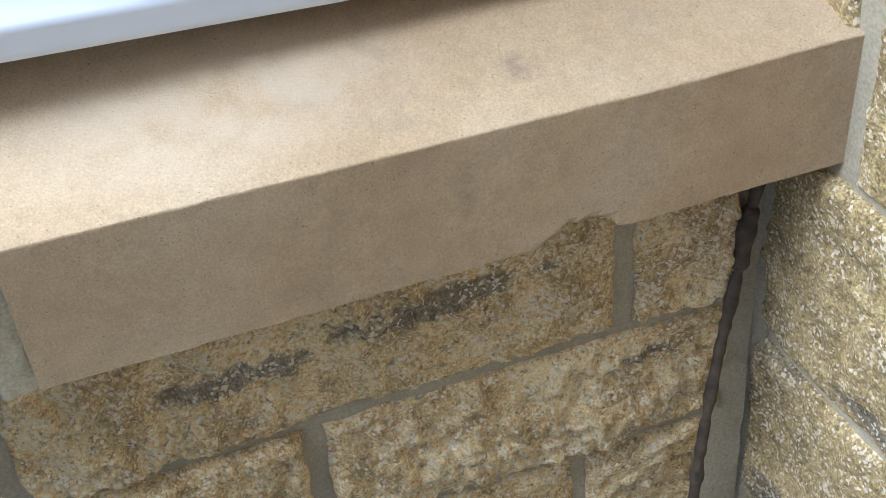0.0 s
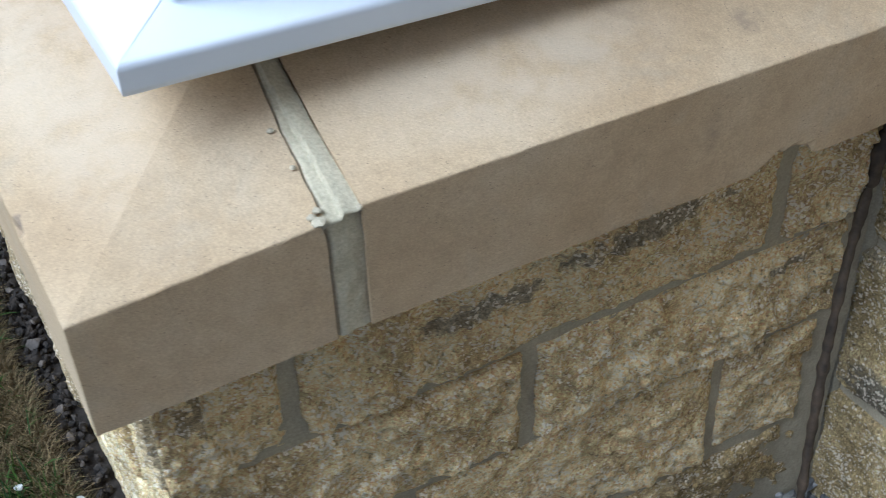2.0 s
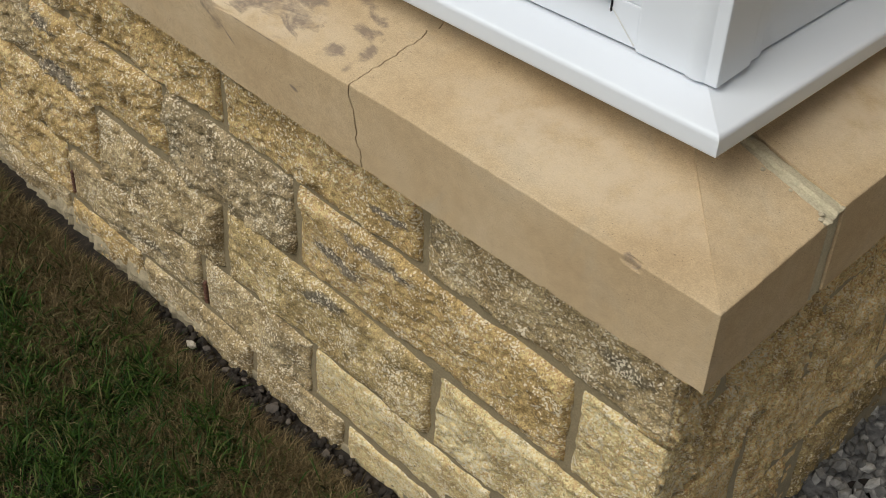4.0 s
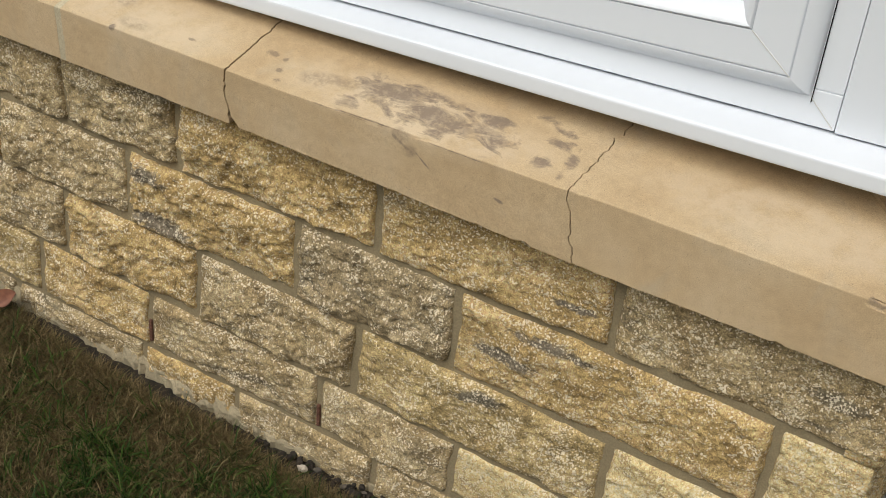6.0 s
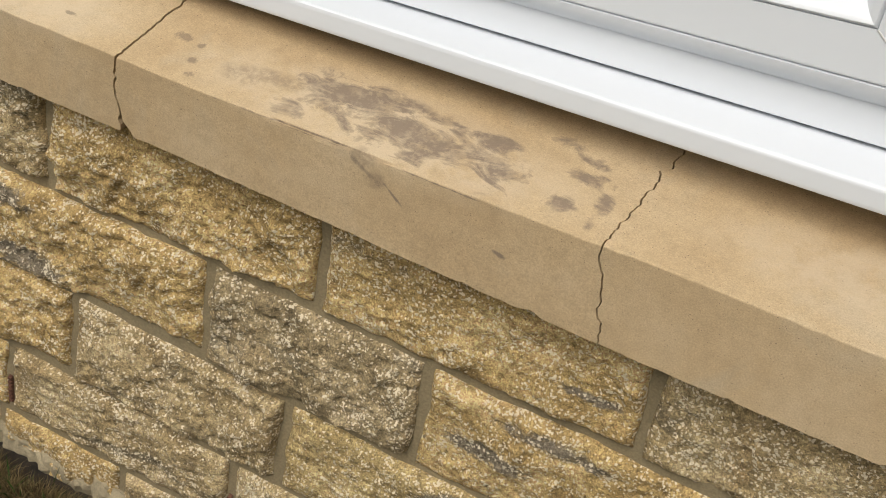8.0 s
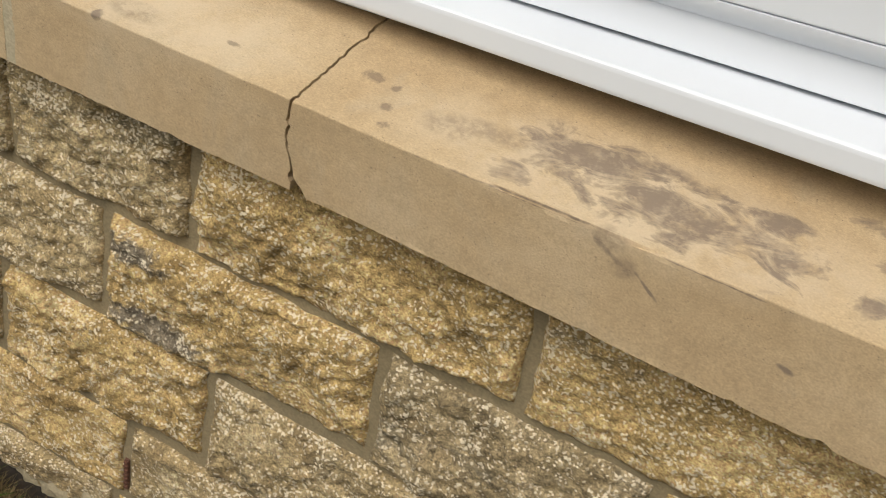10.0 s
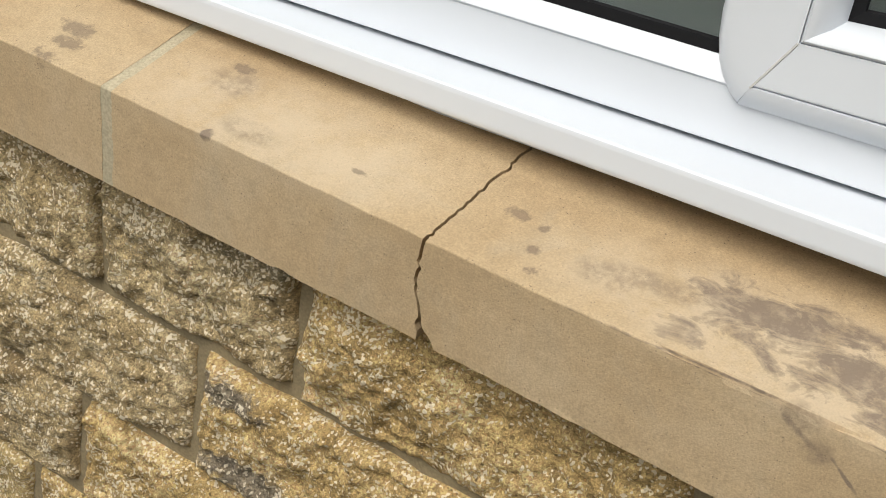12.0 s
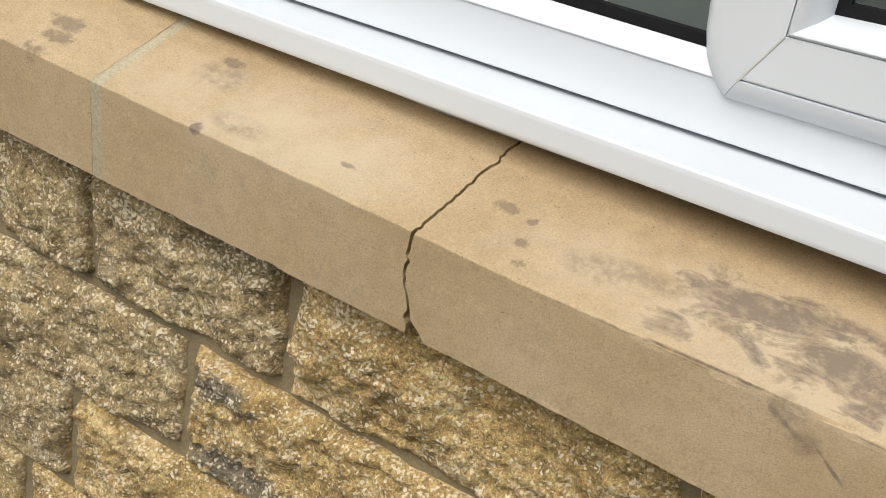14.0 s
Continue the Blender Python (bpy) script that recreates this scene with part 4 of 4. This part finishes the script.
def weld(x0, z0, x1, z1, y0, y1, parent):
    """The thin raised line where two mitred lengths are welded."""
    a, b = Vector((x0, y0, z0)), Vector((x1, y1, z1))
    n = (b - a).cross(Vector((0, 1, 0))).normalized() * 0.0009
    rings = [[fall_front(p + q) for q in (-n, n, n * 0.6 + Vector((0, -0.0007, 0)), -n * 0.6 + Vector((0, -0.0007, 0)))] for p in (a, a.lerp(b, 0.5), b)]
    part("weld_line", loft(rings), CREAM, parent, "thin cream weld line")


weld(XS, Z0 + 0.036, XP - 0.004, Z0 + 0.003, YW - 0.0002, YW - 0.0002, window)
weld(XS - 0.026, Z0 + 0.059, -0.328, Z0 + 0.104, YW - 0.014, YW - 0.0138, sash)
weld(-0.8165, Z0 + 0.0475, -0.795, Z0 + 0.085, YW - 0.014, YW - 0.0138, sash)
# black strip drawn for the shade in the gap between sash and jamb
fr("gasket_strip", (XS + 0.0012, YW - 0.0025, Z0 + 0.030), (XS + 0.0022, YW + 0.002, ZT - 0.03), 0.0, GASKET, label="black strip standing in for the shaded gap beside the sash")
fr("return_panel", (XP - 0.0015, YW, Z0), (-0.78, YW + 0.05, ZT), 0.002, warp=mirrored)
# the room behind and the bay's top
room = bmesh.new()
for a, b in (((XL - 0.02, 0.25, 0.3), (-0.2, 3.0, 0.34)), ((XL - 0.02, 3.0, 0.3), (-0.2, 3.1, 2.3)), ((XL - 0.1, 0.2, 0.3), (XL, 3.0, 2.3)), ((-0.2, 0.75, 0.3), (-0.1, 3.0, 2.3)), ((XL - 0.1, 0.2, 2.25), (-0.1, 3.0, 2.3))):
    box(room, a, b)
tagged(part("wall_room", room, ROOM), "dim grey painted room behind the window", "room", kind="structure")
tagged(part("roof_bay", boxed((XL - 0.05, 0.06, ZT), (-0.06, YH + 0.05, ZT + 0.12), bevel=0.01), PVC), "white fascia closing the bay", "roof", kind="structure")
tagged(part("wall_far", boxed((XL + 0.02, YF + 0.05, -0.1), (XL - 0.1, 1.2, ZT)), MORTAR), "plain wall closing the bay", "wall", kind="structure")


# ---------------------------------------------------------------- cable
def tube(points, radius, sides=10, lumps=0.0):
    pts = [Vector(p) for p in points]
    rings = []
    for i, p in enumerate(pts):
        d = (pts[min(i + 1, len(pts) - 1)] - pts[max(i - 1, 0)]).normalized()
        a = d.orthogonal().normalized()
        b = d.cross(a)
        r = radius(i / (len(pts) - 1)) if callable(radius) else radius
        r *= 1 + lumps * fbm(p, 70.0)
        rings.append([p + (a * math.cos(k * math.tau / sides) + b * math.sin(k * math.tau / sides)) * r for k in range(sides)])
    return loft(rings)


def curve(keys, n):
    """A smooth way through the keys."""
    ks = [Vector(k) for k in keys]
    out = []
    for i in range(n + 1):
        t = i / n * (len(ks) - 1)
        k = min(int(t), len(ks) - 2)
        f = t - k
        p0, p1, p2, p3 = ks[max(k - 1, 0)], ks[k], ks[k + 1], ks[min(k + 2, len(ks) - 1)]
        out.append(0.5 * (2 * p1 + (p2 - p0) * f + (2 * p0 - 5 * p1 + 4 * p2 - p3) * f * f + (3 * p1 - p0 - 3 * p2 + p3) * f ** 3))
    return out


cable = thing("cable", (0.03, 0.64, 0.0), "dark weathered cable hanging in the corner down to the gravel", "cable")
LINE = [(-0.036, 0.694, 0.600), (-0.035, 0.690, 0.545), (-0.034, 0.684, 0.500), (-0.030, 0.677, 0.455), (-0.021, 0.664, 0.400), (-0.008, 0.650, 0.345), (0.006, 0.637, 0.285), (0.024, 0.624, 0.200), (0.043, 0.612, 0.110), (0.058, 0.602, 0.045), (0.070, 0.577, 0.026), (0.089, 0.532, 0.024)]
part("sheath", tube(curve(LINE, 160), lambda s: 0.0046 + 0.0008 * math.sin(s * 90) ** 8, 10, 0.3), CABLE, cable, smooth=True)
part("sleeve", tube(curve([(-0.0345, 0.687, 0.525), (-0.0315, 0.679, 0.468)], 24), lambda s: 0.0070 * (1 - 0.4 * (2 * s - 1) ** 6) * (1 + 0.10 * math.sin(s * 16)), 12, 0.25), CABLE, cable, "lumpy black taped joint", smooth=True)
part("connector", tube(curve([(0.052, 0.622, 0.034), (0.062, 0.602, 0.032)], 8), 0.008, 12, 0.1), GREEN, cable, "green plastic connector", smooth=True)
part("clip", tube(curve([(0.060, 0.562, 0.030), (0.069, 0.556, 0.034), (0.076, 0.542, 0.031)], 10), 0.0045, 12, 0.1), RED, cable, "red plastic clip", smooth=True)
part("plug", tube(curve([(0.062, 0.540, 0.033), (0.050, 0.528, 0.031)], 4), 0.006, 12), METAL, cable, "bright metal plug", smooth=True)


# ---------------------------------------------------------------- gravel
def stone_points(rng, size):
    """A crushed stone: an icosahedron pushed about and flattened."""
    bm = bmesh.new()
    bmesh.ops.create_icosphere(bm, subdivisions=1, radius=1.0)
    sx, sy, sz = rng.uniform(0.75, 1.25), rng.uniform(0.6, 1.0), rng.uniform(0.5, 0.85)
    cuts = [Vector((rng.gauss(0, 1), rng.gauss(0, 1), rng.gauss(0, 1))).normalized() for _ in range(5)]
    turn = Euler((rng.uniform(0, 6.3), rng.uniform(0, 6.3), rng.uniform(0, 6.3))).to_matrix()
    co = []
    for v in bm.verts:
        p = v.co.copy()
        for c in cuts:
            d = p.dot(c)
            if d > 0.62:
                p -= c * (d - 0.62)
        p *= rng.uniform(0.92, 1.08)
        co.append(turn @ Vector((p.x * sx, p.y * sy, p.z * sz)) * size)
    faces = [[v.index for v in f.verts] for f in bm.faces]
    bm.free()
    return co, faces


def heap(name, material, spots, rng, label, category, kind):
    verts, faces = [], []
    for x, y, z, s in spots:
        co, fs = stone_points(rng, s)
        n = len(verts)
        verts += [(x + c.x, y + c.y, z + c.z) for c in co]
        faces += [[n + i for i in f] for f in fs]
    me = bpy.data.meshes.new(name)
    me.from_pydata(verts, [], faces)
    me.materials.append(material)
    return tagged(new(name, me), label, category, kind=kind)


rng = random.Random(5)
spots = []
for layer, z in ((0, 0.0), (1, 0.008), (2, 0.014)):
    for _ in range(1500):
        x, y = rng.uniform(-0.085, 0.62), rng.uniform(-0.12, 0.72)
        s = rng.uniform(0.0085, 0.016)
        if x < -0.03 and y < 0.06:
            continue
        if layer == 2 and rng.random() < 0.5:
            continue
        spots.append((x, y, z + rng.uniform(-0.004, 0.004), s))
CRUMB = plain_material("soil_crumb", (0.010, 0.008, 0.006), (0.045, 0.034, 0.024), 60.0, 0.95, 0.003)
crumbs = [(rng.uniform(-1.05, -0.08), rng.uniform(-0.012, 0.036), rng.uniform(-0.010, 0.002), rng.uniform(0.003, 0.009)) for _ in range(900)]
heap("soil_crumbs", CRUMB, crumbs, rng, "dark crumbled soil in the gap by the wall", "soil", "stuff")
heap("gravel", GRAVEL, spots, rng, "loose grey crushed stone gravel", "gravel", "stuff")


# ---------------------------------------------------------------- lawn
def lawn_edge(x):
    return 0.014 * fbm(Vector((x * 3.0, 0.3, 0)), 2.0) + 0.006 * fbm(Vector((x * 20, 0.3, 0)), 1.0) - 0.010 + 0.05 * max(0.0, -x - 1.2)


def blades(name, material, rng, count, spot, height, width, lean):
    """Thin bent blades, each of three pieces."""
    verts, faces = [], []
    for _ in range(count):
        got = spot(rng)
        if not got:
            continue
        x, y = got
        h, w = height * rng.uniform(0.45, 1.35), width * rng.uniform(0.7, 1.3)
        a, b = rng.uniform(0, 6.283), rng.uniform(0, 6.283)
        dx, dy = math.cos(a) * w / 2, math.sin(a) * w / 2
        k = h * lean * rng.uniform(0.3, 1.0)
        lx, ly = math.cos(b) * k, math.sin(b) * k
        up = h * math.sqrt(max(0.08, 1 - min(0.92, (k / h) ** 2 * 0.6)))
        n = len(verts)
        z = ground_z(x) - 0.008
        for f, g, e in ((0, 0, 1.0), (0.22, 0.5, 0.95), (0.6, 0.86, 0.7)):
            verts += [(x + lx * f - dx * e, y + ly * f - dy * e, z + up * g), (x + lx * f + dx * e, y + ly * f + dy * e, z + up * g)]
        verts.append((x + lx, y + ly, z + up))
        faces += [(n, n + 1, n + 3, n + 2), (n + 2, n + 3, n + 5, n + 4), (n + 4, n + 5, n + 6)]
    me = bpy.data.meshes.new(name)
    me.from_pydata(verts, [], faces)
    me.materials.append(material)
    return new(name, me)


def dryness(x, y):
    """How dry the lawn is: along the wall and in patches."""
    return max(0.0, 1.1 - (lawn_edge(x) - y) / 0.14) + 1.4 * max(0.0, min(1.0, (-x - 0.70) * 1.8)) + 1.7 * fbm(Vector((x, y, 3)), 5.0) - 0.2


def on_lawn(r):
    x, y = r.uniform(-1.9, 0.2), -0.9 * abs(r.uniform(0, 1.0)) ** 1.2
    if y > lawn_edge(x) - 0.012 or (x > -0.06 and y > -0.14):
        return None
    if r.random() < min(0.8, 0.75 * dryness(x, y)) or r.random() > 0.55 + 1.6 * fbm(Vector((x, y, 1)), 26.0, 2):
        return None
    return x, y


def on_edge(r):
    x, y = r.uniform(-1.9, 0.0), -0.85 * abs(r.uniform(0, 1.0)) ** 2.1
    y += lawn_edge(x) - 0.004
    if r.random() > 0.25 + 0.9 * dryness(x, y):
        return None
    return x, y


rng = random.Random(9)
tagged(blades("lawn", GRASS, rng, 200000, on_lawn, 0.042, 0.0023, 1.3), "short green grass with dry blades", "lawn", kind="stuff")
tagged(blades("dry_grass", STRAW, rng, 240000, on_edge, 0.030, 0.0011, 1.35), "straw-coloured dry grass along the wall", "grass", kind="stuff")


def on_thatch(r):
    x, y = r.uniform(-1.8, -0.1), -0.8 * r.uniform(0, 1.0) ** 1.4
    if y > lawn_edge(x) - 0.025 or r.random() > 0.15 + dryness(x, y):
        return None
    return x, y


tagged(blades("thatch", STRAW, rng, 55000, on_thatch, 0.024, 0.0012, 3.2), "matted dead straw lying in the lawn", "thatch", kind="stuff")


# ---------------------------------------------------------------- small things at the wall's foot
foot = []
for i in range(361):
    x = XR - 0.02 - i * 0.00675
    q = Vector((x, 0, 0))
    out = 0.008 + 0.006 * fbm(q, 17.0) + 0.007 * fbm(q + Vector((0, 0, 2)), 70.0)
    top = 0.016 + 0.012 * fbm(q + Vector((0, 3, 0)), 9.0) + 0.005 * fbm(q, 64.0)
    k = max(0.0, min(1.0, (-x - 0.80) / 0.2))
    out, top = out * (0.2 + 0.8 * k), top * (0.15 + 1.1 * k) + ground_z(x)
    ring = [(x, YF + 0.02, -0.05), (x, YF - out, -0.05)]
    for a, b in ((1.1, 0.2), (1.1, 0.35), (1.0, 0.5), (0.9, 0.65), (0.7, 0.8), (0.4, 0.93)):
        rough = 0.0045 * k * fbm(Vector((x, b * 0.03, 5)), 130.0) + 0.005 * k * fbm(Vector((x, b * 0.03, 8)), 45.0)
        ring.append((x, min(YF - 0.0005, YF - out * a + rough), top * b))
    foot.append(ring + [(x, YF - 0.001, top), (x, YF + 0.02, top)])
part("mortar_haunch", loft(foot), HAUNCH_MORTAR, wall_front, "rough pale mortar along the foot of the wall")


def loose_stone(name, at, size, material, seed, label, group):
    co, fs = stone_points(random.Random(seed), 1.0)
    bm = bmesh.new()
    vs = [bm.verts.new((at[0] + c.x * size[0], at[1] + c.y * size[1], at[2] + c.z * size[2])) for c in co]
    for f in fs:
        bm.faces.new([vs[i] for i in f])
    bmesh.ops.subdivide_edges(bm, edges=bm.edges, cuts=2, use_grid_fill=True, smooth=0.25)
    for v in bm.verts:
        d = v.co - Vector(at)
        v.co = Vector(at) + d * (0.8 + 0.28 * fbm(v.co, 90.0))
    return tagged(part(name, bm, material), label, "stone", group)


for k, (x, y, r) in enumerate(((-0.666, 0.018, 0.018), (-0.63, 0.020, 0.010), (-0.60, 0.026, 0.009), (-0.55, 0.018, 0.013), (-0.505, 0.016, 0.011), (-0.53, 0.028, 0.008), (-0.77, 0.020, 0.010), (-0.735, 0.026, 0.009), (-0.70, 0.030, 0.008), (-0.46, 0.016, 0.010), (-0.40, 0.014, 0.011), (-0.43, 0.024, 0.008), (-0.36, 0.020, 0.009), (-0.82, 0.026, 0.009), (-0.31, 0.016, 0.008))):
    loose_stone("pebble", (x, y, 0.002), (r, r * 0.8, r * 0.7), PEBBLE, 40 + k, "dark brown stone in the gap by the wall", "stones by the wall")
loose_stone("pebble", (-0.840, 0.014, 0.006), (0.016, 0.012, 0.011), LIGHT_PEBBLE, 60, "pale buff pebble in the gap by the wall", "stones by the wall")


def flake(name, at, size, turn, material, label, category, group):
    """A thin curled petal or leaf."""
    bm = bmesh.new()
    n = 7
    rows = []
    for i in range(n + 1):
        t = i / n
        w = size * 0.42 * math.sin(math.pi * min(0.97, 0.08 + t * 0.9)) ** 0.8
        row = []
        for j in (-1, 0, 1):
            p = Vector(((t - 0.5) * size, j * w, 0.18 * size * (t - 0.5) ** 2 * 4 + (0.12 * size if j else 0)))
            row.append(p)
        rows.append(row)
    m = Matrix.Translation(at) @ Euler((turn[0], turn[1], turn[2])).to_matrix().to_4x4()
    top = [[bm.verts.new(m @ p) for p in r] for r in rows]
    low = [[bm.verts.new(m @ (p - Vector((0, 0, 0.0006)))) for p in r] for r in rows]
    for g, flip in ((top, False), (low, True)):
        for a, b in zip(g, g[1:]):
            for j in (0, 1):
                q = (a[j], b[j], b[j + 1], a[j + 1])
                bm.faces.new(q[::-1] if flip else q)
    edge = [r[0] for r in top] + [r[2] for r in top[::-1]]
    edge_low = [r[0] for r in low] + [r[2] for r in low[::-1]]
    for i in range(len(edge)):
        j = (i + 1) % len(edge)
        try:
            bm.faces.new((edge[i], edge[j], edge_low[j], edge_low[i]))
        except ValueError:
            pass
    return tagged(part(name, bm, material, smooth=True), label, category, group)


for x, y, a in ((-0.587, -0.248, 0.3), (-0.475, -0.109, 1.3), (-0.443, -0.058, 2.2), (-0.394, -0.002, 0.8)):
    flake("petal", (x, y, 0.026), 0.011, (0.3 * math.sin(a * 3), 0.3, a), PETAL, "small fallen white petal on the grass", "petal", "fallen petals")
flake("leaf", (-1.435, 0.000, 0.080), 0.044, (0.3, -0.2, 0.7), LEAF, "curled red-brown dead leaf on the dry grass", "leaf", "")
